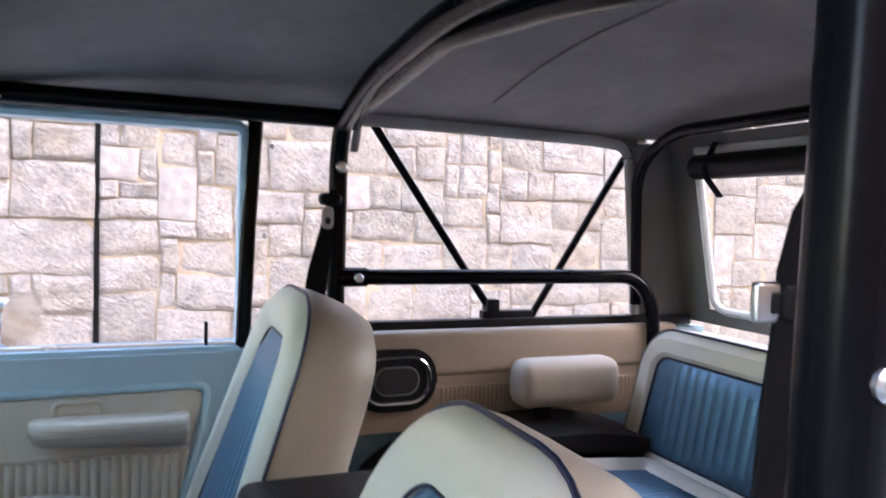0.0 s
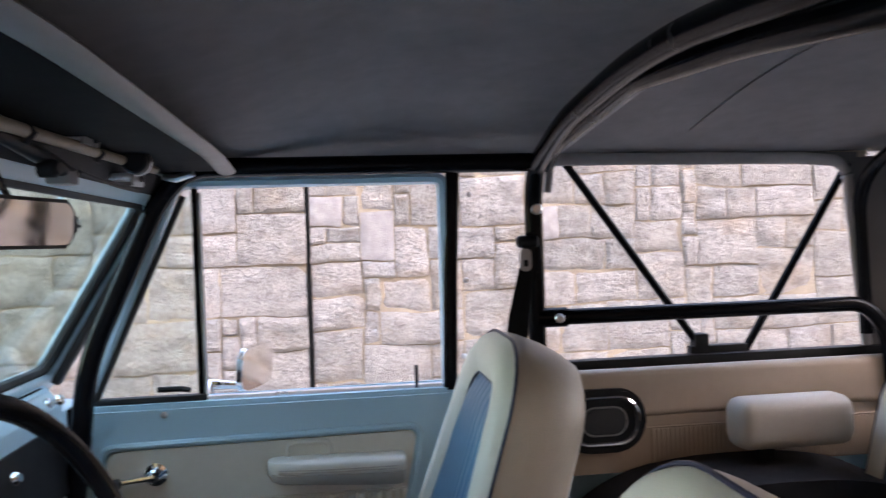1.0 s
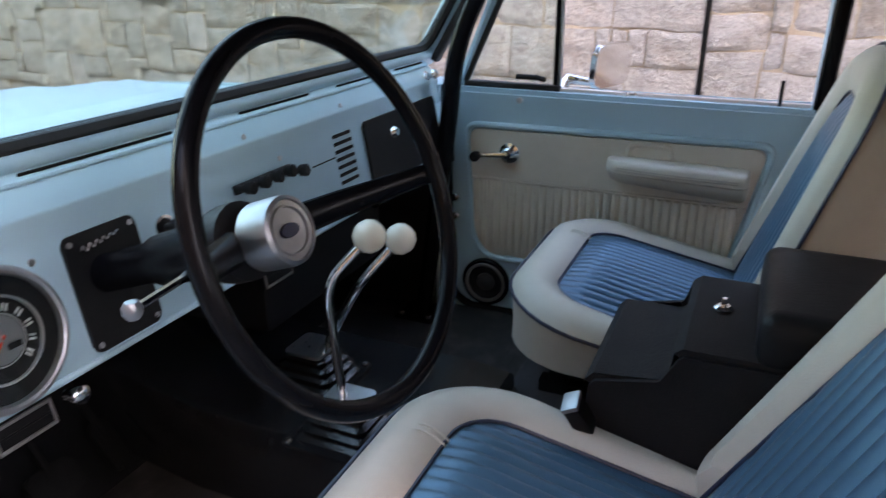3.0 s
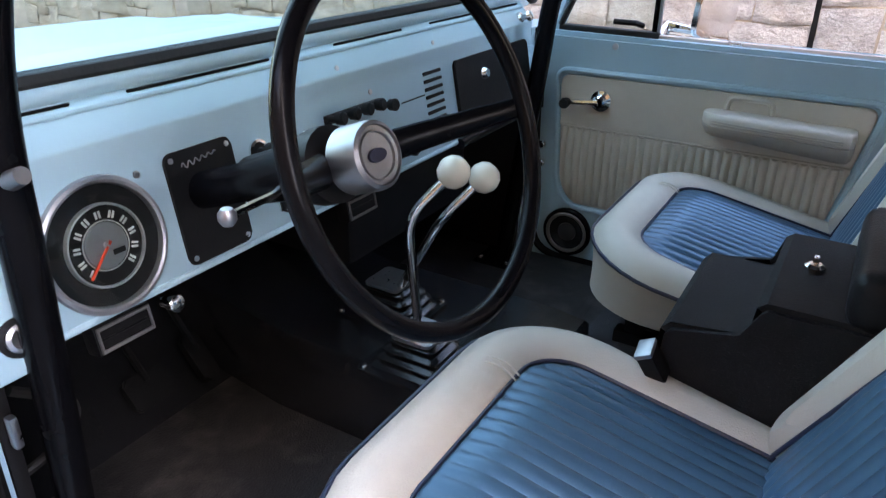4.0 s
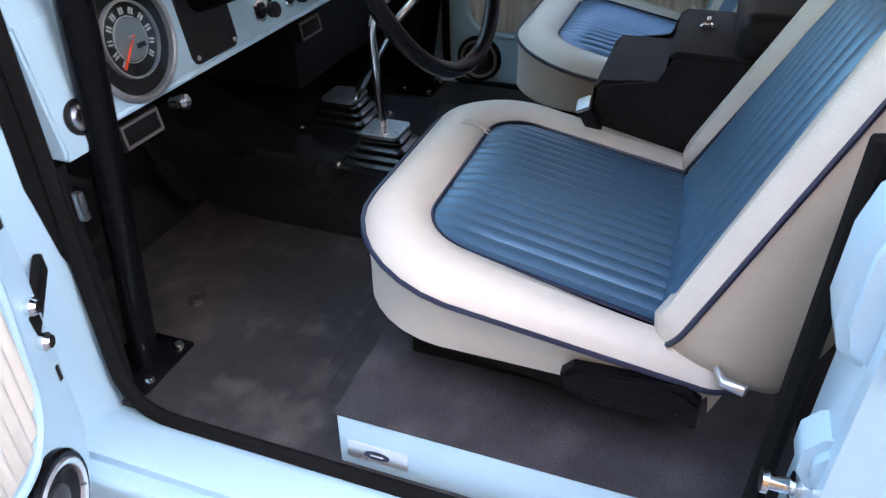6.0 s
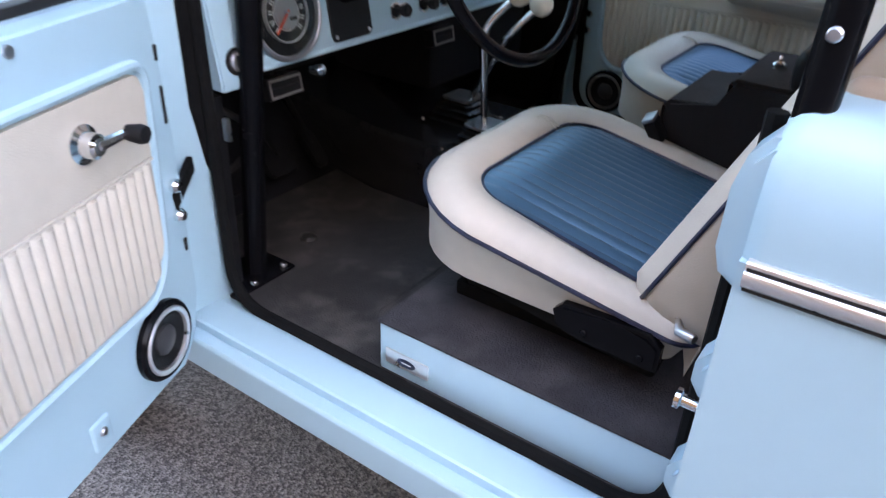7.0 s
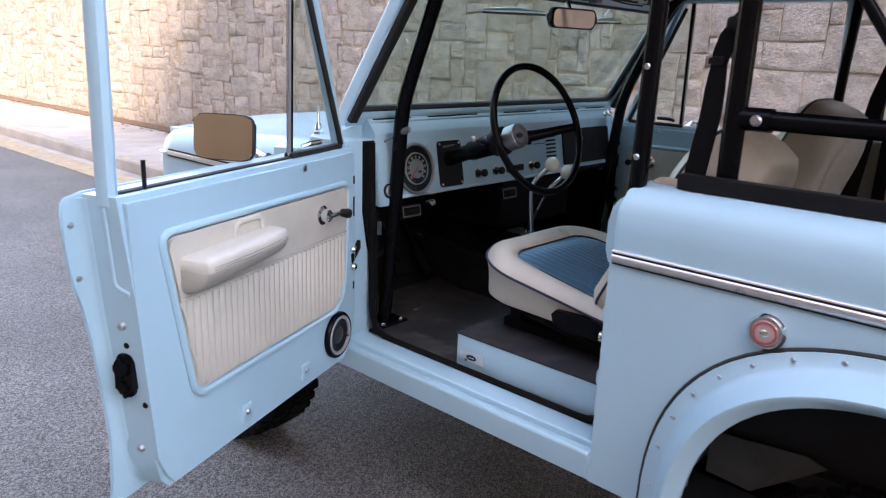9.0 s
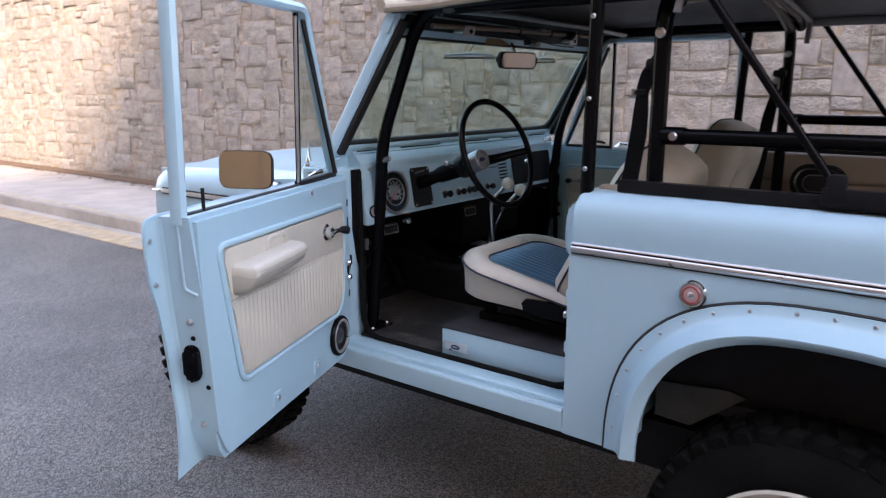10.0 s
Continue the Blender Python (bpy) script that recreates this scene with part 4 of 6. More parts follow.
def door(s, m, label):
    """Built shut, hinge edge at y = 0, latch edge at y = -L; x is 0 on the inner face and s * d outwards."""
    L, D = 0.895, 0.095
    z0, z1 = 0.672, 1.318

    def X(d):
        return s * d

    def b(d0, y0, z0_, d1, y1, z1_, bev=0.004, seg=2):
        return box((min(X(d0), X(d1)), min(y0, y1), z0_), (max(X(d0), X(d1)), max(y0, y1), z1_), bev, seg)

    # shell: front lower corner cut, rear lower corner tucked
    def rear(z):
        """The inner face's latch edge, which leans forward towards the sill."""
        return -0.850 - 0.045 * (z - 0.76) / 0.558

    def bow(z):
        return 0.017 * min(1.0, max(0.0, (z - 0.66) / 0.42))

    outline = [(-0.002, z1), (-L, z1), (rear(1.10), 1.10), (rear(0.92), 0.92), (rear(0.76), 0.76), (-0.835, 0.70), (-0.812, z0), (-0.06, z0), (-0.012, 0.72), (0.0, 0.80), (0.0, 1.10)]
    bm = prism(outline, X(0), X(D - 0.004), "x", 0.012)
    for v in bm.verts:
        if abs(v.co.x) > D * 0.70:
            v.co.x += X(bow(v.co.z))
    shell = part("door", bm, PAINT, None, "", 40)
    lip = [(1.314, 0.030), (1.306, 0.040), (1.285, 0.046), (1.20, 0.046), (1.140, 0.045), (1.118, 0.036), (1.095, 0.028), (1.02, 0.025), (0.92, 0.024), (0.80, 0.026), (0.70, 0.040), (0.645, 0.062)]
    outer = [(0.01, z1 - 0.002), (-L + 0.01, z1 + 0.002)] + [(rear(z) - e, z) for z, e in lip] + [(-L + 0.05, 0.652), (-0.03, z0 - 0.012), (0.004, 0.72), (0.012, 0.80), (0.012, 1.10)]
    bm = prism(outer, X(D - 0.008), X(D), "x", 0.003)
    for v in bm.verts:
        v.co.x += X(bow(v.co.z))
    part("outer_skin", bm, PAINT, shell, "pale blue door skin")
    # cove where the latch edge sweeps out into the lip of the skin
    rings = []
    for z, e in [(1.310, 0.028)] + lip[2:-1] + [(0.668, 0.050)]:
        o = D - 0.008 + bow(z)
        ry = rear(z) if z > 0.76 else -0.850 + 0.25 * (0.76 - z) + 0.55 * max(0.0, 0.70 - z)
        rings.append([(X(o - 0.026), ry + 0.006, z), (X(o - 0.019), ry - 0.0005, z), (X(o - 0.011), ry - 0.002, z), (X(o - 0.005), ry - 0.006, z), (X(o - 0.0015), ry - 0.013, z), (X(o), ry - (ry - rear(z)) - e * 0.80, z), (X(o + 0.003), ry - 0.010, z), (X(o + 0.002), ry + 0.02, z)])
    part("edge_cove", loft(rings), PAINT, shell, "", 50)
    shell.matrix_basis = m
    shell.parent = car
    tagged(shell, label)
    # recessed trim panel with a raised painted bead round it
    corners = [(-0.062, 1.213), (-0.795, 1.222), (-0.722, 0.864), (-0.118, 0.864), (-0.082, 0.912)]
    def ring(points, r):
        mid = [((p[0] + q[0]) / 2, (p[1] + q[1]) / 2) for p, q in zip(points, points[1:] + points[:1])]
        start = mid[-1]
        return [(v.y, v.z) for v in fillet([(0, *start)] + [(0, *p) for p in points] + [(0, *start)], r, 6)][:-1]
    fil = ring(corners, 0.028)
    big = ring([(-0.051, 1.224), (-0.808, 1.233), (-0.732, 0.853), (-0.112, 0.853), (-0.071, 0.908)], 0.034)
    part("panel_bead", tube([(X(-0.003), y, z) for y, z in big], 0.0085, 8, closed=True), PAINT, shell)
    part("trim_board", prism(fil, X(0.004), X(-0.004), "x"), CREAM, shell, "cream vinyl trim board")
    first = next(i for i in range(len(fil)) if fil[i - 1][1] <= 1.083 < fil[i][1])
    walk_round = fil[first:] + fil[:first]
    top = [p for p in walk_round if p[1] > 1.083]
    ends = [(-0.069, 1.084), (-0.767, 1.084)]
    if top[0][0] < -0.42:
        ends.reverse()
    top = [ends[0]] + top + [ends[1]]
    part("trim_upper", prism(top, X(-0.003), X(-0.009), "x", 0.003), CREAM, shell, "smooth cream vinyl upper trim")
    # pleated lower trim, cut to the board's outline
    def low_edge(y):
        best = 1.2
        for (ya, za), (yb, zb) in zip(fil, fil[1:] + fil[:1]):
            if (ya - y) * (yb - y) <= 0 and abs(ya - yb) > 1e-9:
                best = min(best, za + (zb - za) * (y - ya) / (yb - ya))
        return best
    bm = bmesh.new()
    cols, n = [], 33
    for i in range(n * 6 + 1):
        y = -0.070 - 0.696 * i / (n * 6)
        h = 0.0045 + 0.0065 * abs(math.sin(math.pi * i / 6))
        lo = min(1.07, low_edge(y) + 0.003)
        cols.append([bm.verts.new((X(-hh), y, 1.081 + (lo - 1.081) * f)) for f, hh in ((0, 0.003), (0.03, h), (0.5, h), (0.97, h), (1, 0.003))])
    for c0, c1 in zip(cols, cols[1:]):
        for j in range(4):
            bm.faces.new((c0[j], c0[j + 1], c1[j + 1], c1[j]))
    part("trim_pleated", bm, CREAM, shell, "pleated cream vinyl lower trim")
    part("trim_seam", tube([(X(-0.007), -0.070, 1.0825), (X(-0.007), -0.766, 1.0825)], 0.0035, 6), CREAM, shell)
    # armrest: a padded top over a moulded base, its hollow pull behind it
    pad_rings, base_rings = [], []
    for y, w, hi, lo in ((-0.362, 0.008, 0.008, 0.006), (-0.366, 0.026, 0.016, 0.022), (-0.378, 0.042, 0.020, 0.036), (-0.40, 0.053, 0.022, 0.043), (-0.47, 0.058, 0.022, 0.046), (-0.56, 0.060, 0.022, 0.051), (-0.66, 0.060, 0.021, 0.056), (-0.725, 0.060, 0.021, 0.058), (-0.741, 0.056, 0.020, 0.056), (-0.749, 0.046, 0.016, 0.050), (-0.752, 0.020, 0.008, 0.034)):
        y, lo = -0.432 + (y + 0.362) * 0.85, lo * 1.14
        upper = [(0.0, hi), (0.6, hi), (0.88, hi * 0.9), (0.97, hi * 0.6), (1.0, hi * 0.1), (0.99, -0.16 * lo), (0.94, -0.21 * lo), (0.0, -0.21 * lo)]
        lower = [(0.0, -0.20 * lo), (0.93, -0.20 * lo), (0.955, -0.25 * lo), (0.93, -0.36 * lo), (0.80, -0.62 * lo), (0.58, -0.84 * lo), (0.30, -0.96 * lo), (0.0, -lo)]
        for prof, rings in ((upper, pad_rings), (lower, base_rings)):
            rings.append([(X(-0.006 - 1.2 * w * a), y, 1.160 + c * 0.92 - 0.004 * (-y - 0.40) / 0.38) for a, c in prof])
    arm = part("armrest", loft(pad_rings), CREAM, shell, "padded cream armrest")
    part("armrest_base", loft(base_rings), SAND, arm, "moulded sand-coloured base")
    part("pull_recess", prism([(v[0], v[1]) for v in rrect(-0.574, 1.165, -0.490, 1.204, 0.012)], X(-0.0085), X(-0.0100), "x"), CREAM, shell)
    for y in (-0.53, -0.67):
        part("armrest_screw", lathe([(0.006, 0), (0.006, 0.003), (0, 0.004)], Matrix.Translation((X(-0.036), y, 1.118)) @ Matrix.Rotation(radians(180), 4, "X"), 8), ALU, shell)
    part("pull_cup", tube(fillet([(X(-0.008), -0.480, 1.150), (X(-0.008), -0.482, 1.210), (X(-0.008), -0.580, 1.210), (X(-0.008), -0.584, 1.150)], 0.02), 0.0075, 8), CREAM, shell, "cream pull cup frame")
    # window crank
    cy = -0.205 if s < 0 else -0.175
    cm = Matrix.Translation((X(-0.006), cy, 1.157)) @ Matrix.Rotation(radians(-90 * s), 4, "Y")
    crank = part("window_crank", lathe([(0.026, 0), (0.027, 0.006), (0.018, 0.010), (0.017, 0.026), (0.012, 0.030), (0, 0.030)], cm, 20), CHROME, shell, "chrome window crank with a black knob")
    e = Vector((X(-0.045), cy + 0.055 if s < 0 else cy + 0.08, 1.157 if s < 0 else 1.150))
    part("crank_arm", tube([Vector((X(-0.030), cy, 1.157)), e + Vector((X(0.008), 0, 0))], [0.009, 0.006], 8), CHROME, shell)
    part("crank_knob", lathe([(0.006, -0.012), (0.011, -0.008), (0.014, 0.012), (0.012, 0.020), (0, 0.022)], Matrix.Translation(e) @ Matrix.Rotation(radians(-90 * s), 4, "Y"), 16), BLACKM, shell)
    # round speaker in the lower front corner
    sm = Matrix.Translation((X(-0.001), -0.116, 0.776)) @ Matrix.Rotation(radians(-90 * s), 4, "Y")
    part("speaker_ring", lathe([(0.070, 0), (0.070, 0.009), (0.066, 0.014), (0.060, 0.014), (0.058, 0.008)], sm, 36), BLACK, shell, "round black speaker with a bright ring")
    part("speaker_bright_ring", lathe([(0.0600, 0.008), (0.0595, 0.015), (0.057, 0.017), (0.051, 0.015), (0.050, 0.008)], sm, 36), BRIGHT if s < 0 else GREYM, shell)
    part("speaker_cone", lathe([(0.051, 0.009), (0.045, 0.012), (0.041, 0.009), (0.022, 0.003), (0.019, 0.009), (0.008, 0.013), (0, 0.013)], sm, 30), BLACKM, shell)
    part("speaker_dome", lathe([(0.027, 0.004), (0.026, 0.009), (0.021, 0.010), (0.012, 0.014), (0, 0.015)], sm, 24), GREYCONE, shell)
    # small fittings on the painted face
    part("lock_screw", lathe([(0.008, 0), (0.008, 0.003), (0, 0.005)], Matrix.Translation((X(0), -0.277 if s < 0 else -0.195, 1.294)) @ Matrix.Rotation(radians(-90 * s), 4, "Y"), 12), ALU, shell)
    for y in (-0.289, -0.555):
        part("access_dimple", b(-0.0055, y - 0.020, 0.703, 0.004, y + 0.020, 0.752, 0.005, 3), PAINT, shell)
        part("dimple_screw", lathe([(0.008, 0), (0.008, 0.002), (0.005, 0.005), (0, 0.005)], Matrix.Translation((X(-0.0055), y, 0.732)) @ Matrix.Rotation(radians(-90 * s), 4, "Y"), 10), ALU, shell)
    # latch edge
    lm = Matrix.Translation((X(0.047), rear(0.95) + 0.002, 0.95)) @ Matrix.Rotation(radians(90), 4, "X")
    latch = part("latch", prism(rrect(-0.0215, -0.047, 0.0215, 0.047, 0.019, 6), -0.004, 0.017, "z", 0.007, m=lm), BLACK, shell, "glossy black rotary door latch")
    part("latch_rotor", prism(rrect(-0.016, -0.002, 0.016, 0.040, 0.014, 6), 0.013, 0.026, "z", 0.006, m=lm), BLACK, latch)
    part("latch_fork", prism(rrect(-0.017, -0.036, 0.013, -0.010, 0.010, 5), 0.013, 0.022, "z", 0.005, m=lm), BLACK, latch)

    def on_edge(d, z):
        return Matrix.Translation((X(d), rear(z) + 0.001, z)) @ Matrix.Rotation(radians(90), 4, "X")

    for d, z in ((0.040, 1.015), (0.068, 0.905), (0.014, 0.886)):
        part("edge_hole", lathe([(0.0068, 0.0005), (0.0060, 0.003), (0, 0.003)], on_edge(d, z), 14), TYREM, shell, "dark round hole")
    for d, z in ((0.042, 1.058), (0.040, 0.780)):
        part("edge_screw", lathe([(0.0085, 0), (0.0085, 0.003), (0.0065, 0.010), (0.003, 0.0125), (0, 0.0125)], on_edge(d, z), 12), ALU, shell, "grey screw head")
    for z in (1.262, 1.155):
        part("lip_screw", lathe([(0.006, 0), (0.006, 0.004), (0, 0.006)], Matrix.Translation((X(D - 0.009 + bow(z)), rear(z) - 0.030, z)) @ Matrix.Rotation(radians(-90 * s), 4, "Y"), 10), ALU, shell)
    part("edge_rib", tube(fillet([(X(0.046), rear(1.316), 1.316), (X(0.046), rear(1.140), 1.140), (X(0.012), rear(1.128), 1.128)], 0.014), 0.0045, 8), PAINT, shell)
    for dz in (0.0, -0.006):
        part("armrest_stitch", tube([(X(-0.0695), -0.464, 1.1625 + dz), (X(-0.0762), -0.524, 1.1615 + dz), (X(-0.0786), -0.60, 1.160 + dz), (X(-0.0786), -0.74, 1.159 + dz)], 0.0014, 5), SAND, shell)
    for z in (1.015, 0.962):
        part("strap_bolt", lathe([(0.011, 0), (0.012, 0.008), (0.008, 0.014), (0, 0.015)], Matrix.Translation((X(-0.001), -0.022, z)) @ Matrix.Rotation(radians(-90 * s), 4, "Y"), 12), CHROME, shell, "chrome bolt")
    for z, h in ((1.225, 0.012), (1.145, 0.030), (0.90, 0.012)):
        part("edge_slot", box((min(X(-0.002), X(0.004)), -0.014, z - h), (max(X(-0.002), X(0.004)), -0.007, z + h), 0.001, 1), BLACKM, shell)
    # hinge edge straps
    for z in (1.085, 0.80):
        part("hinge_bolts", bolt((X(0.03), 0.004, z + 0.02), (0, 1, 0), 0.008, 0.008), ALU, shell)
        part("hinge_bolts", bolt((X(0.03), 0.004, z - 0.02), (0, 1, 0), 0.008, 0.008), ALU, shell)
    # window frame
    dm = 0.046
    fr = [(X(dm), -0.010, 1.30), (X(dm - 0.012), -0.235, 1.846), (X(dm - 0.012), -L + 0.02, 1.846), (X(dm), -L + 0.012, 1.30)]
    fr[1], fr[2] = (X(dm - 0.012), -0.232, 1.846), (X(dm - 0.012), -L + 0.012, 1.846)
    part("window_frame", tube(fillet(fr, 0.03, 4), 0.021, 8, flat=0.8, up=(1, 0, 0)), PAINT, shell, "pale blue window frame")
    part("window_seal", tube([(X(dm - 0.016), -0.034, 1.33), (X(dm - 0.022), -0.250, 1.812)], 0.008, 6), RUBBER, shell)
    # Passenger strip is bright metal in place of outside light along the sill.
    part("window_seal", b(dm - 0.014, -0.03, 1.314, dm + 0.005, -L + 0.03, 1.322 if s < 0 else 1.326, 0.003), RUBBER if s < 0 else BRIGHT, shell, "window sill strip")
    part("vent_post", tube([(X(dm), -0.275, 1.31), (X(dm - 0.012), -0.275, 1.83)], 0.0085, 8), BLACK, shell, "black upright vent window post")
    part("vent_post_trim", tube([(X(dm - 0.006), -0.286, 1.325), (X(dm - 0.016), -0.286, 1.82)], 0.005, 8), BEZEL, shell, "satin metal edge of the vent post")
    part("vent_sill", b(dm - 0.020, -0.03, 1.316, dm + 0.008, -0.29, 1.332, 0.005), RUBBER, shell)
    part("vent_latch", tube([(X(dm - 0.02), -0.25, 1.345), (X(dm - 0.035), -0.235, 1.352), (X(dm - 0.035), -0.18, 1.352)], 0.007, 8), CHROME if s < 0 else BLACKM, shell, "chrome vent window latch" if s < 0 else "black vent window latch")
    vp = part("vent_pane", prism([(-0.035, 1.335), (-0.245, 1.80), (-0.265, 1.82), (-0.268, 1.335)], X(dm - 0.004), X(dm + 0.001), "x"), GLASS, shell, "clear vent window glass")
    vp.visible_shadow = False
    part("lock_button", tube([(X(dm - 0.012), -0.80, 1.31), (X(dm - 0.012), -0.80, 1.375)], 0.0045, 8), BLACKM, shell, "thin black lock button")
    # outside mirror on its chrome stalk
    base = Vector((X(D + 0.018), -0.275, 1.30))
    head = Vector((X(0.150), -0.408 if s < 0 else -0.395, 1.375))
    part("mirror_stalk", tube([base, base + Vector((X(0.05), 0.0, 0.03)), head + Vector((X(0), 0.03, -0.05)), head + Vector((0, 0.03, 0))], [0.015, 0.012, 0.009, 0.008] if s < 0 else [0.024, 0.019, 0.012, 0.009], 10), CHROME, shell, "chrome mirror stalk")
    part("mirror_foot", lathe([(0.024, 0), (0.022, 0.006), (0.010, 0.014), (0, 0.016)], Matrix.Translation(base) @ Matrix.Rotation(radians(90 * s), 4, "Y"), 16), CHROME, shell)
    hm = Matrix.Translation(head) @ Matrix.Rotation(radians(5 if s < 0 else -21), 4, "Z") @ Matrix.Rotation(radians(-5 if s < 0 else 5), 4, "X")
    def barrel(w, h):
        return [(w * math.copysign(abs(math.cos(a)) ** 0.36, math.cos(a)), h * math.copysign(abs(math.sin(a)) ** 0.36, math.sin(a))) for a in np.linspace(0, math.tau, 49)[:-1]]

    part("mirror_shell", prism(barrel(0.085, 0.057), 0.0, 0.012, "y", 0.004, m=hm), DARKRIM if s < 0 else CHROME, shell, "wing mirror with a thin dark rim" if s < 0 else "chrome wing mirror")
    part("mirror_glass", prism(barrel(0.0825, 0.0548), -0.003, 0.0, "y", m=hm), MIRROR, shell, "mirror glass")
    # outside handle
    part("door_handle", tube(fillet([(X(D + 0.012), -0.82, 1.16), (X(D + 0.048), -0.82, 1.16), (X(D + 0.048), -0.72, 1.16), (X(D + 0.012), -0.72, 1.16)], 0.015), 0.009, 8), CHROME, shell, "chrome door handle")
    return shell


OPEN = 69.0
P0 = Vector((-0.862, 0.888, 0))
door(-1, Matrix.Translation(P0) @ Matrix.Rotation(radians(-OPEN), 4, "Z"), "open pale blue driver's door with cream trim")
door(1, Matrix.Translation((0.768, 0.945, 0)), "closed pale blue passenger door with cream trim")
# door check strap and hinges on the pillar
part("check_strap", box((-0.062, -0.006, -0.015), (0.058, 0.006, 0.015), 0.004, m=Matrix.Translation((-0.836, 0.917, 0.994)) @ Matrix.Rotation(radians(38), 4, "Z") @ Matrix.Rotation(radians(-8), 4, "Y")), TYREM, car, "black door check strap")


# ---- roll cage ----
CX = 0.72
bm = bmesh.new()
cage = part("roll_cage", tube(fillet([(-CX, -0.15, 0.78), (-CX - 0.005, -0.15, 1.79), (-0.69, -0.15, 1.855), (-0.45, -0.15, 1.915), (-0.1, -0.15, 1.955), (0.1, -0.15, 1.958), (0.45, -0.15, 1.928), (0.69, -0.15, 1.86), (CX + 0.005, -0.15, 1.79), (CX, -0.15, 0.78)], 0.09), 0.0225, 16), BLACK, car, "black tubular roll cage")
for s in (-1, 1):
    part("front_leg", tube(fillet([(s * 0.655, 0.975, 0.705), (s * 0.67, 0.905, 1.25), (s * 0.675, 0.89, 1.43), (s * 0.69, 0.725, 1.80), (s * 0.69, 0.66, 1.868), (s * 0.685, -0.15, 1.868)], 0.09), 0.0225, 16), BLACK, cage, "black front cage tube down to the floor")
    part("foot_plate", box((min(s * 0.59, s * 0.72), 0.925, 0.700), (max(s * 0.59, s * 0.72), 1.035, 0.708), 0.003), BLACK, cage)
    for dx, dy in ((-0.045, -0.04), (0.04, -0.045), (-0.045, 0.04)):
        part("foot_bolt", bolt((s * 0.655 - dx * -s * 1.0, 0.98 + dy, 0.708), (0, 0, 1), 0.009, 0.009), CHROME, cage)
    rail = fillet([(s * CX, -0.15, 1.488), (s * CX, -1.035, 1.488), (s * CX, -1.10, 1.40), (s * CX, -1.125, 0.80)], 0.08)
    part("side_rail", tube(rail, 0.020, 14), BLACK, cage, "black side rail")
    part("rail_collar", tube([(s * CX, -0.15, 1.488), (s * CX, -0.225, 1.488)], 0.0245, 14), BLACK, cage)
    part("rail_bolt", bolt((s * (CX - 0.024) if s > 0 else -CX - 0.024, -0.20, 1.488), (-1, 0, 0), 0.012, 0.007), ALU, cage)
    part("rail_bolt", bolt((-CX - 0.026 if s < 0 else CX - 0.026, -0.15, 1.755), (-1, 0, 0), 0.014, 0.007), ALU, cage)
    # soft top struts over the rear side opening
    part("top_strut", tube([(s * 0.80, -0.24, 1.90), (s * 0.80, -0.60, 1.40)], 0.011, 10), BLACK, car, "black soft top strut")
    part("top_strut", tube([(s * 0.80, -1.050, 1.86), (s * 0.80, -0.738, 1.368)], 0.011, 10), BLACK, car, "black soft top strut")
    foot = part("strut_foot", box((min(s * 0.785, s * 0.815), -0.74, 1.345), (max(s * 0.785, s * 0.815), -0.580, 1.388), 0.006), BLACKM, car)
    part("strut_bracket", box((min(s * 0.782, s * 0.818), -0.63, 1.36), (max(s * 0.782, s * 0.818), -0.59, 1.42), 0.006), BLACKM, car)
    # top rail on the belt and the post behind the door
    part("belt_rail", box((min(s * 0.765, s * 0.80), -1.28, 1.336), (max(s * 0.765, s * 0.80), -0.075, 1.368), 0.003), BLACKM, car, "black soft top rail on the body side")
    post_in, post_out, post_y = (0.786, 0.822, -0.018) if s < 0 else (0.778, 0.810, 0.0)
    part("door_post", loft([[(s * x, y, z) for x, y in rrect(post_in, 0.012 + post_y + dy, post_out, 0.048 + post_y + dy, 0.014, 4)] for z, dy in ((1.312, 0.030 if s > 0 else 0.000), (1.60, 0.022 if s > 0 else -0.003), (1.88, 0.008 if s > 0 else -0.009))]), BLACK, car, "black soft top post behind the door")
    for z in (1.395, 1.585, 1.80):
        part("post_screw", bolt((s * 0.822 if s < 0 else 0.777, (0.03 - 0.03 * (z - 1.33) / 0.5) if s > 0 else 0.014 - 0.016 * (z - 1.312), z), (-1, 0, 0), 0.007, 0.004), ALU, car)
    part("drip_rail", tube(fillet([(s * 0.79, 0.735, 1.862), (s * 0.795, -0.02, 1.873), (s * 0.79, -0.16, 1.873)], 0.05), 0.013, 8), BLACKM, car, "black soft top side rail")

# ---- soft top ----
def roof_z(x, y):
    crown = (0.022 + 0.115 * math.sin(math.pi / 2 * max(0.0, min(1.0, (0.74 - y) / 0.7)))) * (1 - (abs(x) / 0.80) ** 2.0)
    if y < -0.6:
        crown *= 1 - 0.85 * ((-0.6 - y) / 0.6) ** 2
    along = 0.0 if y > 0.6 else 0.02 * math.sin(min(1, (0.6 - y) / 0.75) * math.pi / 2)
    sag = 0.008 * math.cos((y + 0.15) * 7.5)
    return 1.872 + crown + along - sag * (1 - (abs(x) / 0.8) ** 2) + 0.004 * noise.noise((x * 5, y * 4, 0)) + 0.005 * noise.noise((x * 3 + y * 6, y * 14, 4.0)) * min(1.0, abs(x)) * (y < -0.25)


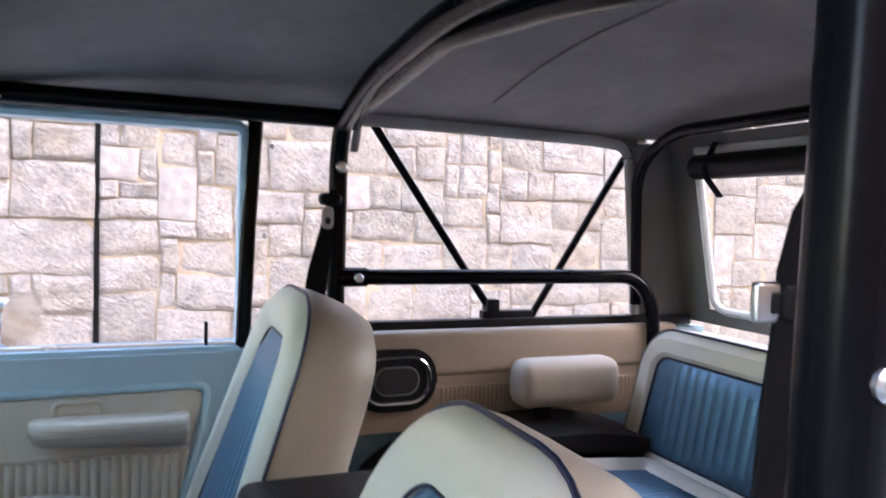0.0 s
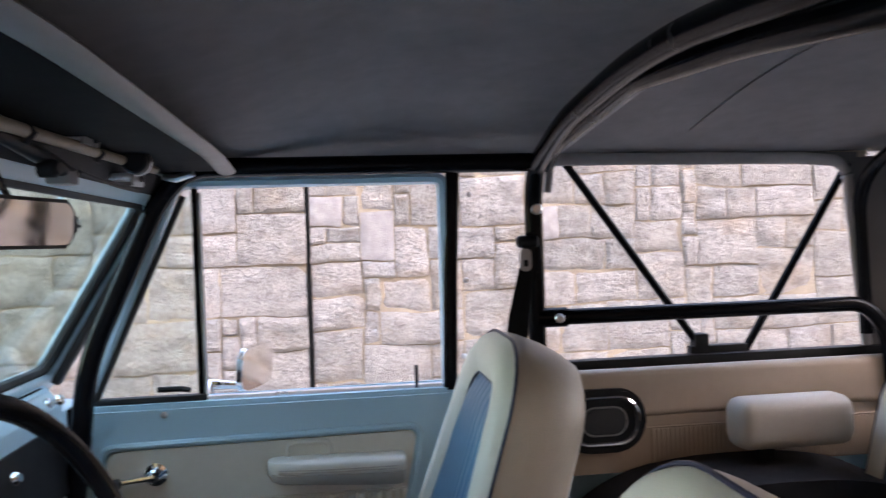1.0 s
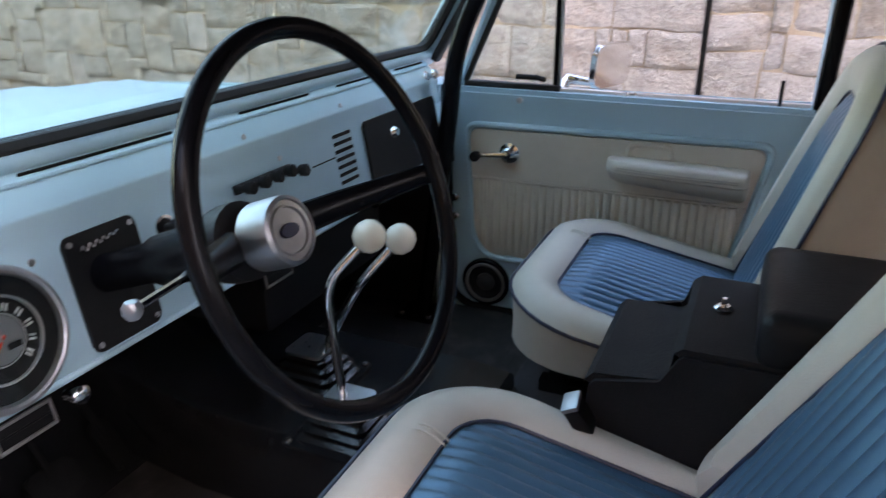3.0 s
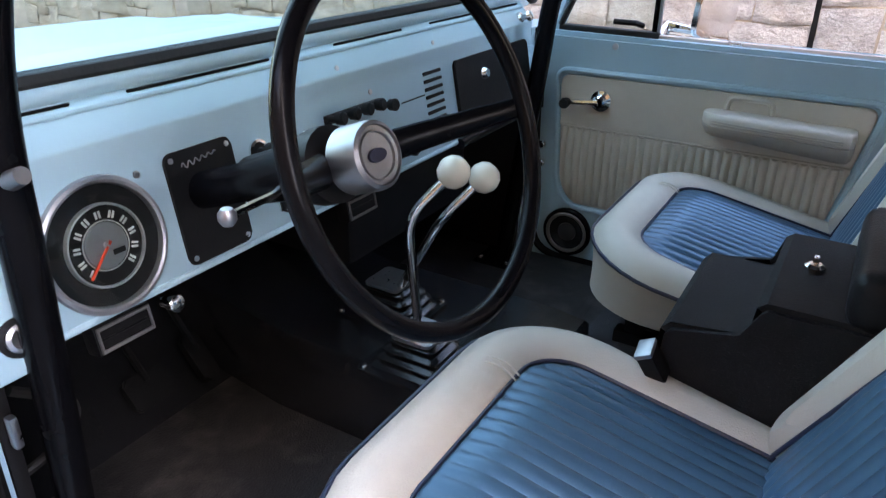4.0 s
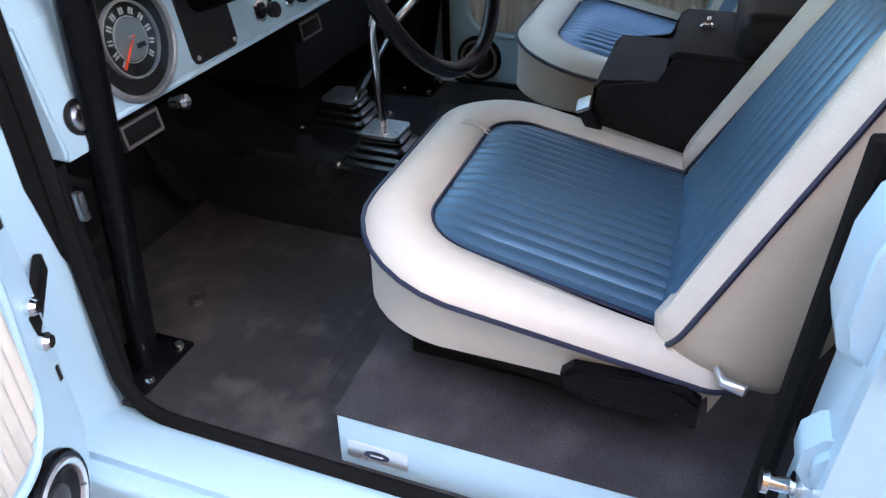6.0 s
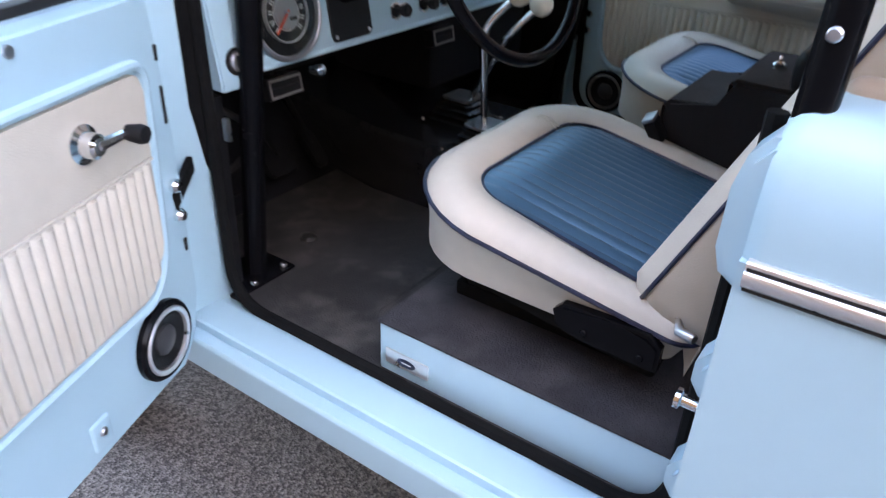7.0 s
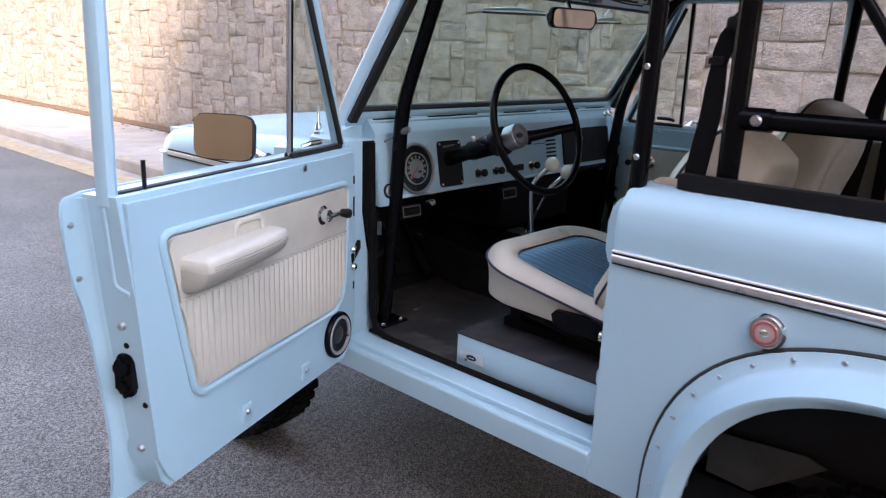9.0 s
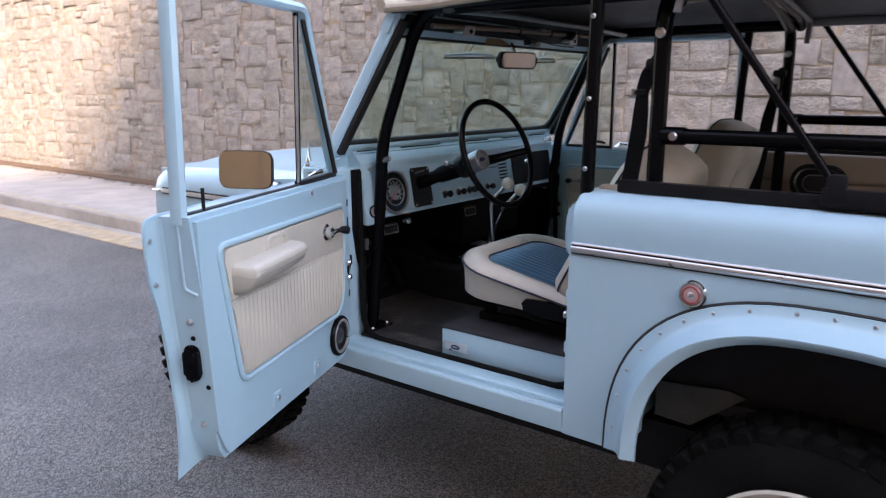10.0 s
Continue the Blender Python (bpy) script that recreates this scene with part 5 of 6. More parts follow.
ys = np.linspace(0.76, -1.20, 42)
xs = np.linspace(-0.80, 0.80, 33)
for nm, dz, matl, lab in (("soft_top_lining", 0.0, TOPIN, "dark grey underside of the soft top"), ("soft_top_canvas", 0.006, TOPOUT, "tan canvas soft top")):
    bm = bmesh.new()
    grid = [[bm.verts.new((x, y, roof_z(x, y) + dz)) for x in xs] for y in ys]
    for a, b2 in zip(grid, grid[1:]):
        for k in range(len(xs) - 1):
            bm.faces.new((a[k], a[k + 1], b2[k + 1], b2[k]))
    part(nm, bm, matl, car, lab)
part("top_header", tube([(x, 0.775, roof_z(x, 0.75) + 0.004) for x in np.linspace(-0.80, 0.80, 17)], 0.024, 10, flat=0.8), TOPOUT, car, "tan front edge of the soft top")
for s in (-1, 1):
    part("top_side_edge", tube([(s * 0.80, y, roof_z(0.80, y) - 0.006) for y in np.linspace(0.75, -1.1, 12)], 0.014, 8), TOPOUT, car)
    # rear corner canvas with the open side window
    part("corner_canvas", prism([(-1.02, 1.875), (-1.20, 1.885), (-1.29, 1.35), (-1.10, 1.35)], s * 0.795, s * 0.79, "x"), GREYF, car, "grey canvas corner of the soft top")
    part("side_hem", box((min(s * 0.785, s * 0.80), -1.07, 1.868), (max(s * 0.785, s * 0.80), -0.22, 1.892), 0.003), GREYF, car, "grey canvas hem over the side opening")
# rear canvas with its window
def rear_pt(x, f):
    return Vector((x, -1.19 - 0.09 * f, 1.90 - 0.55 * f))


for x0, x1, f0, f1 in ((-0.79, -0.68, 0, 1), (0.68, 0.79, 0, 1), (-0.68, 0.68, 0, 0.08), (-0.68, 0.68, 0.92, 1)):
    q = [rear_pt(x0, f0), rear_pt(x1, f0), rear_pt(x1, f1), rear_pt(x0, f1)]
    part("rear_canvas", loft([q, [p + Vector((0, -0.005, 0)) for p in q]]), GREYF, car, "grey canvas rear panel")
q = [rear_pt(-0.68, 0.08), rear_pt(0.68, 0.08), rear_pt(0.66, 0.92), rear_pt(-0.66, 0.92)]
part("rear_window_hem", tube(fillet(q + q[:2], 0.06)[7:], 0.012, 8), mat("white_hem", (0.62, 0.61, 0.59), 0.6), car, "pale hem round the open rear window")
part("rolled_window", tube([rear_pt(-0.65, 0.17) + Vector((0, 0.03, 0)), rear_pt(0.65, 0.17) + Vector((0, 0.03, 0))], 0.036, 12), BLACKM, car, "rolled-up dark rear window")
for x in (-0.58, 0.58):
    part("roll_strap", tube(fillet([rear_pt(x, 0.05) + Vector((0, 0.02, 0)), rear_pt(x, 0.2) + Vector((0, 0.075, 0)), rear_pt(x, 0.32) + Vector((0, 0.02, 0))], 0.03), 0.014, 6, flat=0.3, up=(1, 0, 0)), BELT, car, "black strap")
# seam over the lining and pale hems round the rear side openings
part("lining_seam", tube([(x, -0.570 + 0.06 * x, roof_z(x, -0.570 + 0.06 * x) - 0.003) for x in np.linspace(-0.74, 0.66, 50)], 0.0018, 6), TOPIN, car, "sewn seam across the soft top lining")
for s in (-1, 1):
    part("side_hem", tube(fillet([(s * 0.782, -0.13, 1.885), (s * 0.782, -0.90, 1.877), (s * 0.782, -1.01, 1.868), (s * 0.782, -1.035, 1.835), (s * 0.786, -1.085, 1.36)], 0.03), 0.016, 8, flat=0.4, up=(0, 0.3, 1)), mat("pale_hem", (0.36, 0.34, 0.33), 0.7, vary=0.1), car, "pale canvas hem of the open side")
# bows
part("front_bow", tube(fillet([(0.72, 0.575, 1.856), (0.40, 0.556, 1.863), (-0.40, 0.548, 1.863), (-0.72, 0.565, 1.856)], 0.08), 0.021, 10, flat=0.4, up=(0, 1, 0)), GREYM, car, "pale grey steel roof bow")
part("middle_bow", tube(fillet([(0.775, -0.20, 1.80), (0.760, -0.21, 1.890), (0.19, -0.21, 1.945), (-0.20, -0.21, 1.912), (-0.760, -0.21, 1.866), (-0.775, -0.20, 1.80)], 0.03), 0.011, 10, flat=0.7, up=(0, 1, 0)), GREYM, car, "pale grey steel roof bow")
part("hoop_brace", tube(fillet([(0.72, -0.185, 1.86), (0.66, -0.185, 1.900), (0.18, -0.185, 1.948), (-0.18, -0.185, 1.918), (-0.66, -0.185, 1.852), (-0.72, -0.185, 1.835)], 0.05), 0.019, 12), BLACK, cage)
part("rear_bow", tube(fillet([(0.78, -1.08, 1.40), (0.775, -1.06, 1.80), (0.62, -1.05, 1.895), (-0.62, -1.05, 1.895), (-0.775, -1.06, 1.80), (-0.78, -1.08, 1.40)], 0.09), 0.017, 10), BLACK, car, "black rear roof bow")
# wiper linkage and brackets behind the windscreen header
# Dark panel standing in for the shade on the front of the roof lining.
part("header_lining", box((-0.70, 0.56, 1.858), (0.70, 0.735, 1.870), 0.004), BELT, car, "dark panel for the shade on the roof lining behind the header")
part("linkage_rod", tube(fillet([(-0.62, 0.705, 1.822), (-0.20, 0.70, 1.836), (0.30, 0.70, 1.846), (0.565, 0.70, 1.852)], 0.1), 0.0088, 10), ROD, car, "tan wiper linkage rod")
part("linkage_arm", tube([(-0.11, 0.715, 1.832), (0.05, 0.712, 1.812), (0.12, 0.71, 1.80)], [0.010, 0.012, 0.010], 10), BLACKM, car, "black linkage arm")
part("copper_plate", prism([(-0.224, 1.804), (-0.130, 1.806), (-0.055, 1.783), (-0.235, 1.780)], 0.738, 0.742, "y"), BROWN, car, "brown metal plate on the header")
part("pivot_block", box((0.085, 0.700, 1.784), (0.125, 0.735, 1.808), 0.006), GREYM, car, "metal linkage pivot")
part("pivot_boss", lathe([(0.013, 0), (0.013, 0.02), (0.008, 0.026), (0, 0.026)], Matrix.Translation((0.02, 0.715, 1.80)) @ Matrix.Rotation(radians(90), 4, "X"), 14), BLACKM, car)
part("linkage_wire", tube(fillet([(0.13, 0.70, 1.806), (0.25, 0.69, 1.795), (0.40, 0.69, 1.795)], 0.05), 0.003, 6), BLACKM, car)
motor = part("wiper_motor", lathe([(0, -0.035), (0.026, -0.035), (0.032, -0.028), (0.033, 0.022), (0.027, 0.032), (0.012, 0.036), (0, 0.036)], Matrix.Translation((0.36, 0.680, 1.846)) @ Matrix.Rotation(radians(90), 4, "Y") @ Matrix.Scale(0.72, 4), 20), BLACKM, car, "black wiper motor behind the header")
part("motor_clamp", lathe([(0.0345, -0.006), (0.0355, -0.004), (0.0355, 0.004), (0.0345, 0.006)], Matrix.Translation((0.36, 0.680, 1.846)) @ Matrix.Rotation(radians(90), 4, "Y") @ Matrix.Scale(0.72, 4), 20), ALU, motor)
for x, z in ((-0.06, 1.836), (0.20, 1.842), (0.455, 1.846)):
    part("rod_clip", tube([(x, 0.700, z - 0.014), (x + 0.004, 0.690, z), (x, 0.700, z + 0.014)], 0.0045, 6), BLACKM, car)
part("top_latch", tube([(0.60, 0.69, 1.840), (0.565, 0.66, 1.834), (0.55, 0.62, 1.842)], [0.007, 0.009, 0.006], 8), ALU, car, "bright soft top latch")
for x, z, h in ((0.50, 1.878, 0.022), (0.40, 1.822, 0.020), (0.155, 1.862, 0.016), (-0.42, 1.815, 0.020)):
    br = part("header_bracket", prism([(x - 0.042, z - h), (x + 0.035, z - h * 0.8), (x + 0.042, z + h), (x - 0.02, z + h * 0.9)], 0.69, 0.694, "y", 0.001), ALU, car, "small bright metal bracket with a bolt hole")
    part("bracket_hole", lathe([(0.009, 0), (0.008, 0.004), (0, 0.003)], Matrix.Translation((x + 0.012, 0.69, z)) @ Matrix.Rotation(radians(90), 4, "X"), 12), BLACKM, br)
    part("bracket_leg", box((x - 0.03, 0.694, z - 0.006), (x + 0.02, 0.76, z + 0.006), 0.002), ALU, br)
# rear-view mirror
mm = Matrix.Translation((-0.024, 0.715, 1.725)) @ Matrix.Rotation(radians(-14), 4, "Z") @ Matrix.Rotation(radians(4), 4, "X")
part("mirror_arm", tube([(-0.02, 0.765, 1.81), (-0.02, 0.735, 1.745)], 0.007, 8), CHROME, car)
rv = part("rear_view_mirror", prism(rrect(-0.106, -0.034, 0.106, 0.034, 0.024, 8), 0.0, 0.025, "y", 0.006, m=mm), BLACKM, car, "black rear-view mirror")
part("mirror_glass", prism(rrect(-0.098, -0.029, 0.092, 0.029, 0.020, 8), -0.003, 0.0, "y", m=mm), DIMGLASS, rv)
for x0, x1 in ((-0.375, -0.040), (0.262, 0.492)):
    blade = part("wiper_blade", tube([on_screen(x0, 0.712, 0.022), on_screen((x0 + x1) / 2, 0.730, 0.026), on_screen(x1, 0.735, 0.022)], [0.003, 0.007, 0.003], 8), ALU, screen, "bright wiper blade parked high on the windscreen")
    part("wiper_rubber", tube([on_screen(x0, 0.700, 0.014), on_screen(x1, 0.722, 0.014)], 0.0035, 6), RUBBER, blade)
    part("wiper_arm", tube([on_screen((x0 + x1) / 2 + 0.03, 1.0, 0.040), on_screen((x0 + x1) / 2, 0.735, 0.030)], 0.004, 6), CHROME, blade)
# antenna on the cowl
part("antenna_base", lathe([(0.026, 0), (0.025, 0.008), (0.017, 0.014), (0.016, 0.022), (0.010, 0.026), (0.009, 0.045), (0.005, 0.05), (0.004, 0.10), (0, 0.104)], Matrix.Translation((-0.778, 1.170, 1.312)), 16), CHROME, car, "chrome antenna base")


# ---- interior side trim ----
for s in (-1, 1):
    inner = part("side_trim_panel", box((min(s * 0.735, s * 0.75), -1.20, 1.085), (max(s * 0.735, s * 0.75), 0.0, 1.33), 0.006), TAN, car, "tan vinyl rear side trim")
    part("trim_top_roll", box((min(s * 0.725, s * 0.768), -1.20, 1.225), (max(s * 0.725, s * 0.768), 0.0, 1.348), 0.02, 3), TAN, inner)
    part("trim_seam", tube([(s * 0.733, -1.19, 1.196), (s * 0.733, -0.43, 1.196)], 0.003, 6), TAN, inner)
    bm = bmesh.new()
    cols = []
    for i in range(60 * 4 + 1):
        y = -0.44 - 0.74 * i / 240
        out = 0.7345 - 0.0045 * abs(math.sin(math.pi * i / 4)) ** 0.8
        cols.append([bm.verts.new((s * (0.7345 if k in (0, 3) else out), y, z)) for k, z in enumerate((1.194, 1.188, 1.094, 1.088))])
    for c0, c1 in zip(cols, cols[1:]):
        for j in range(3):
            bm.faces.new((c0[j], c0[j + 1], c1[j + 1], c1[j]))
    part("trim_pleated", bm, TAN, inner, "finely pleated tan vinyl")
    part("wheel_box", prism([(y, z) for y, z in arch(ARCH_Y, 0.50, 0.34, z0=0.78)], s * 0.735, s * 0.49, "x", 0.02), LINER, car, "black wheel box")
    sp = [(-0.312 + a, 1.224 + c) for a, c in rrect(-0.110, -0.080, 0.110, 0.080, 0.072, 8)]
    spk = part("oval_speaker", prism(sp, s * 0.735, s * 0.715, "x", 0.006), BLACKM, inner, "oval black rear speaker with a bright ring")
    ring = [(s * 0.714, -0.312 + a, 1.224 + c) for a, c in rrect(-0.088, -0.058, 0.088, 0.058, 0.052, 8)]
    part("speaker_ring", tube(ring, 0.006, 8, closed=True), CHROME, spk)
    part("speaker_cone", prism([(-0.312 + a, 1.224 + c) for a, c in rrect(-0.055, -0.032, 0.055, 0.032, 0.030, 8)], s * 0.716, s * 0.708, "x", 0.003), RUBBER, spk)
    part("cone_ring", tube([(s * 0.713, -0.312 + a, 1.224 + c) for a, c in rrect(-0.058, -0.035, 0.058, 0.035, 0.033, 8)], 0.0025, 6, closed=True), GREYM, spk)
    part("side_armrest", box((min(s * 0.60, s * 0.70), -0.918, 1.152), (max(s * 0.60, s * 0.70), -0.612, 1.278), 0.048, 5), SAND, car, "padded sand-coloured side armrest")
    part("armrest_post", box((min(s * 0.64, s * 0.67), -0.72, 1.08), (max(s * 0.64, s * 0.67), -0.68, 1.16), 0.004), BLACKM, car)
    # shoulder belts on the main hoop
    fall = ((1.70, -0.02, 0.010), (1.62, -0.01, 0.018), (1.50, 0.014, 0.025), (1.36, 0.030, 0.027), (1.10, 0.055, 0.027)) if s > 0 else ((1.70, -0.014, 0.014), (1.655, 0.012, 0.018), (1.62, 0.020, 0.020), (1.595, 0.024, 0.017), (1.54, 0.026, 0.022), (1.49, 0.028, 0.023), (1.36, 0.046, 0.024), (1.10, 0.082, 0.025))
    part("shoulder_belt", loft([[(s * (0.690 + e), -0.112 + dy + d, z) for e, d in ((0, -w), (0, w), (0.004, w), (0.004, -w))] for z, dy, w in fall]), BELT, car, "black shoulder belt hanging from the roll cage")
    if s < 0:
        tongue = part("belt_tongue", box((-0.694, -0.075, 1.588), (-0.686, -0.055, 1.613), 0.004, 3), ALU, car, "bright metal belt tongue")
        part("tongue_slot", box((-0.6955, -0.071, 1.594), (-0.6935, -0.065, 1.607), 0.001, 1), BLACKM, tongue)
        part("tongue_grip", box((-0.697, -0.100, 1.590), (-0.684, -0.074, 1.611), 0.004, 3), BLACKM, tongue, "black plastic grip")
    part("belt_guide", box((min(s * 0.680, s * 0.715), -0.152, 1.662), (max(s * 0.680, s * 0.715), -0.098, 1.692), 0.013, 3), BLACKM, car)
    plate = part("belt_plate", prism(rrect(-0.131, 1.606, -0.103, 1.660, 0.011, 5), s * 0.682, s * 0.689, "x", 0.002), BEZEL, car, "satin metal belt plate")
    part("plate_slot", prism(rrect(-0.123, 1.617, -0.111, 1.634, 0.005, 4), s * 0.6812, s * 0.6825, "x"), BLACKM, plate)


# ---- seats ----
def outline(w0, w1, l, r0, r1, n=8):
    """Closed plan: width w0 at y = 0 (rear), w1 at y = l (front), with corner radii."""
    out = []
    for cx, cy, a, r in ((w1 / 2 - r1, l - r1, 0, r1), (-w1 / 2 + r1, l - r1, 90, r1), (-w0 / 2 + r0, r0, 180, r0), (w0 / 2 - r0, r0, 270, r0)):
        for i in range(n + 1):
            t = radians(a + 90 * i / n)
            out.append((cx + r * math.cos(t), cy + r * math.sin(t)))
        if a == 180:
            x0, x1 = cx, w0 / 2 - r0
            out += [(x0 + (x1 - x0) * i / 16, 0.0) for i in range(1, 16)]
    return out


def shrink(plan, d, rear=1.0):
    """The plan (rear width, front width, length, two corner radii) drawn in by d all round."""
    w0, w1, l, r0, r1 = plan
    pts = outline(w0 - 2 * d * rear, w1 - 2 * d, l - 2 * d, max(r0 - d, 0.012), max(r1 - d, 0.012))
    return [Vector((x, y + d)) for x, y in pts]


def horseshoe(pts, rear=0.0):
    """The inner outline, drawn straight back to the rear edge."""
    mid = sum(p[1] for p in pts) / len(pts)
    low = min(p[1] for p in pts)
    return [Vector((p[0], p[1] if p[1] > mid else rear + (p[1] - low) * (mid - rear) / (mid - low))) for p in pts]


def pad(plan, profile, m, c, dip=0.0, rear=1.0):
    """Rings of a plan drawn in by d and lifted by z, from the underside to the inner seam."""
    far, half = plan[2], plan[0] / 2

    def lift(p, z):
        k = max(0.0, min(1.0, (0.80 * half - abs(p[0])) / (0.07 * half)))
        low = dip * max(0.0, 1 - p[1] / (0.30 * far)) * k
        return z - low + c * 1.6 * (1 - p[1] / far) * (0.118 - z) / 0.122

    return loft([[m @ Vector((*p, lift(p, z))) for p in shrink(plan, d, rear)] for d, z in profile], caps=False)


def insert(pts, z, m, ribs, crown=0.012, depth=0.0055):
    """The pleated middle: ribs run along y inside the outline."""
    xs_ = [p[0] for p in pts]
    x0, x1 = min(xs_), max(xs_)
    bm = bmesh.new()
    n = ribs * 4
    poly = [Vector(p) for p in pts]

    def span(x):
        hits = []
        for a, b in zip(poly, poly[1:] + poly[:1]):
            if (a.x - x) * (b.x - x) <= 0 and abs(a.x - b.x) > 1e-9:
                hits.append(a.y + (b.y - a.y) * (x - a.x) / (b.x - a.x))
        return (min(hits), max(hits)) if hits else None

    cols = []
    for i in range(n + 1):
        x = x0 + 0.0008 + (x1 - x0 - 0.0016) * i / n
        lo, hi = span(x)
        col = []
        for j in range(13):
            f = j / 12
            y = lo + (hi - lo) * f
            e = min(1.0, 8 * f, 8 * (1 - f), 8 * i / n, 8 * (n - i) / n)
            u = 2 * i / n - 1
            zz = z + crown * (1 - u * u) * e ** 0.5 + depth * abs(math.sin(math.pi * i / 4)) ** 0.7 * (0.3 + 0.7 * e)
            col.append(bm.verts.new(m @ Vector((x, y, zz))))
        cols.append(col)
    for a, b in zip(cols, cols[1:]):
        for j in range(12):
            bm.faces.new((a[j], a[j + 1], b[j + 1], b[j]))
    return bm


def piping(pts, z, m, r=0.0036):
    return tube([m @ Vector((*p, z)) for p in pts], r, 6, closed=True)


def bucket_seat(x, label, recline, tall):
    seat = thing("bucket_seat", label, "car seat", Matrix.Translation((x, 0.10, 0.801)), "front seats")
    cm = Matrix.Translation((0, 0.0, 0.012)) @ Matrix.Rotation(radians(11), 4, "X")
    plan = (0.55, 0.595, 0.53, 0.05, 0.17)
    c = 0.044
    cushion = part("cushion", pad(plan, [(0.06, -0.004), (0.040, -0.004), (0.029, 0.004), (0.022, 0.05), (0.014, 0.085), (0.006, 0.108), (0.004, 0.118)], cm, c), CREAM, seat, "cream vinyl seat cushion side")
    part("cushion_top", pad(plan, [(0.004, 0.118), (0.012, 0.136), (0.034, 0.150), (0.062, 0.152), (0.088, 0.144), (0.098, 0.134)], cm, 0.0, 0.10, 0.68), CREAM, cushion, "cream vinyl bolster")
    part("piping", piping(shrink(plan, 0.002), 0.119, cm), NAVY, cushion, "navy piping")
    ins = horseshoe(shrink(plan, 0.094, 0.68))
    part("pleated_insert", insert(ins, 0.136, cm, 18, 0.016, 0.0045), BLUEV, cushion, "pleated metallic blue vinyl insert")
    part("insert_piping", piping(ins, 0.139, cm, 0.003), NAVY, cushion, "navy piping")
    part("cushion_base", prism([(p.x, p.y) for p in shrink(plan, 0.04)], -0.03, -0.012, "z", m=cm @ Matrix.Translation((0, 0, 0.045))), TYREM, seat)
    # two stitched lines over the front bolster
    for xx in (0.105, 0.118):
        part("seam", tube([cm @ Vector((xx * (1 - 0.1 * f), 0.518 - 0.09 * f, 0.119 + 0.036 * math.sin(f * 2.2) + 0.002)) for f in np.linspace(0, 1, 8)], 0.0015, 5), CREAM, cushion)
    bm_ = Matrix.Translation((0, 0.072, 0.150)) @ Matrix.Rotation(radians(180), 4, "Z") @ Matrix.Rotation(radians(90 - recline), 4, "X")
    bplan = (0.54, 0.45, tall, 0.06, 0.16)
    cb = 0.0
    back = part("backrest", pad(bplan, [(0.075, -0.145), (0.045, -0.142), (0.018, -0.125), (0.004, -0.085), (0.0, -0.03), (0.002, -0.005), (0.006, 0.008)], bm_, cb), BACKV, seat, "tan vinyl backrest shell", 75)
    part("back_panel", insert(shrink(bplan, 0.070), 0.145, bm_ @ Matrix.Diagonal((1, 1, -1, 1)), 2, 0.02, 0.002), BACKV, back, "tan vinyl back panel")
    part("backrest_bolster", pad(bplan, [(0.006, 0.008), (0.016, 0.024), (0.036, 0.036), (0.066, 0.034), (0.090, 0.023), (0.100, 0.014)], bm_, cb, 0.12, 0.65), CREAM, back, "cream vinyl bolster")
    part("piping", piping(shrink(bplan, 0.004), 0.009, bm_), NAVY, back, "navy piping")
    bins = horseshoe(shrink(bplan, 0.097, 0.65))
    part("pleated_insert", insert(bins, 0.012, bm_, 14), BLUEV, back, "pleated metallic blue vinyl insert")
    part("insert_piping", piping(bins, 0.017, bm_, 0.003), NAVY, back, "navy piping")
    for s in (-1, 1):
        part("slide_rail", box((s * 0.165 - 0.016, 0.05, 0.0), (s * 0.165 + 0.016, 0.42, 0.028), 0.003), TYREM, seat, "black slide rail")
        part("seat_post", box((s * 0.165 - 0.012, 0.09, 0.026), (s * 0.165 + 0.012, 0.15, 0.075), 0.003), TYREM, seat)
        part("seat_post", box((s * 0.165 - 0.012, 0.36, 0.026), (s * 0.165 + 0.012, 0.40, 0.085), 0.003), TYREM, seat)
        hx = s * 0.280
        part("hinge_cover", prism([(0.02, 0.088), (0.14, 0.090), (0.176, 0.102), (0.184, 0.126), (0.170, 0.141), (0.09, 0.145), (0.04, 0.142), (0.02, 0.128)], hx - 0.012, hx + 0.012, "x", 0.005), BLACK, seat, "glossy black recliner hinge cover")
        for hy, hz in ((0.13, 0.110), (0.045, 0.106)):
            part("hinge_screw", bolt((hx + s * 0.012, hy, hz), (s, 0, 0), 0.006, 0.003), BLACK, seat)
    sx = -1 if x < 0 else 1
    part("recline_lever", tube([(sx * 0.268, 0.012, 0.172), (sx * 0.286, 0.004, 0.168), (sx * 0.294, -0.018, 0.170), (sx * 0.295, -0.020, 0.170)], [0.004, 0.007, 0.0075, 0.006], 12), ALU, seat, "bright metal recline lever")
    return seat


bucket_seat(-0.402, "cream and blue vinyl driver's bucket seat with pleated insert", 24.5, 0.545)
bucket_seat(0.418, "cream and blue vinyl passenger bucket seat with pleated insert", 18.5, 0.572)

# rear bench
rear = thing("rear_bench_seat", "cream and blue pleated vinyl rear bench seat", "car seat", Matrix.Translation((0.0, -0.95, 0.78)))
cm = Matrix.Translation((0, 0.05, 0.14)) @ Matrix.Rotation(radians(5), 4, "X")
plan = (0.94, 0.94, 0.44, 0.05, 0.09)
cu = part("cushion", pad(plan, [(0.05, -0.05), (0.0, -0.03), (0.0, 0.09), (0.008, 0.115), (0.03, 0.14), (0.07, 0.135), (0.08, 0.125)], cm, 0.0), CREAM, rear, "cream vinyl cushion")
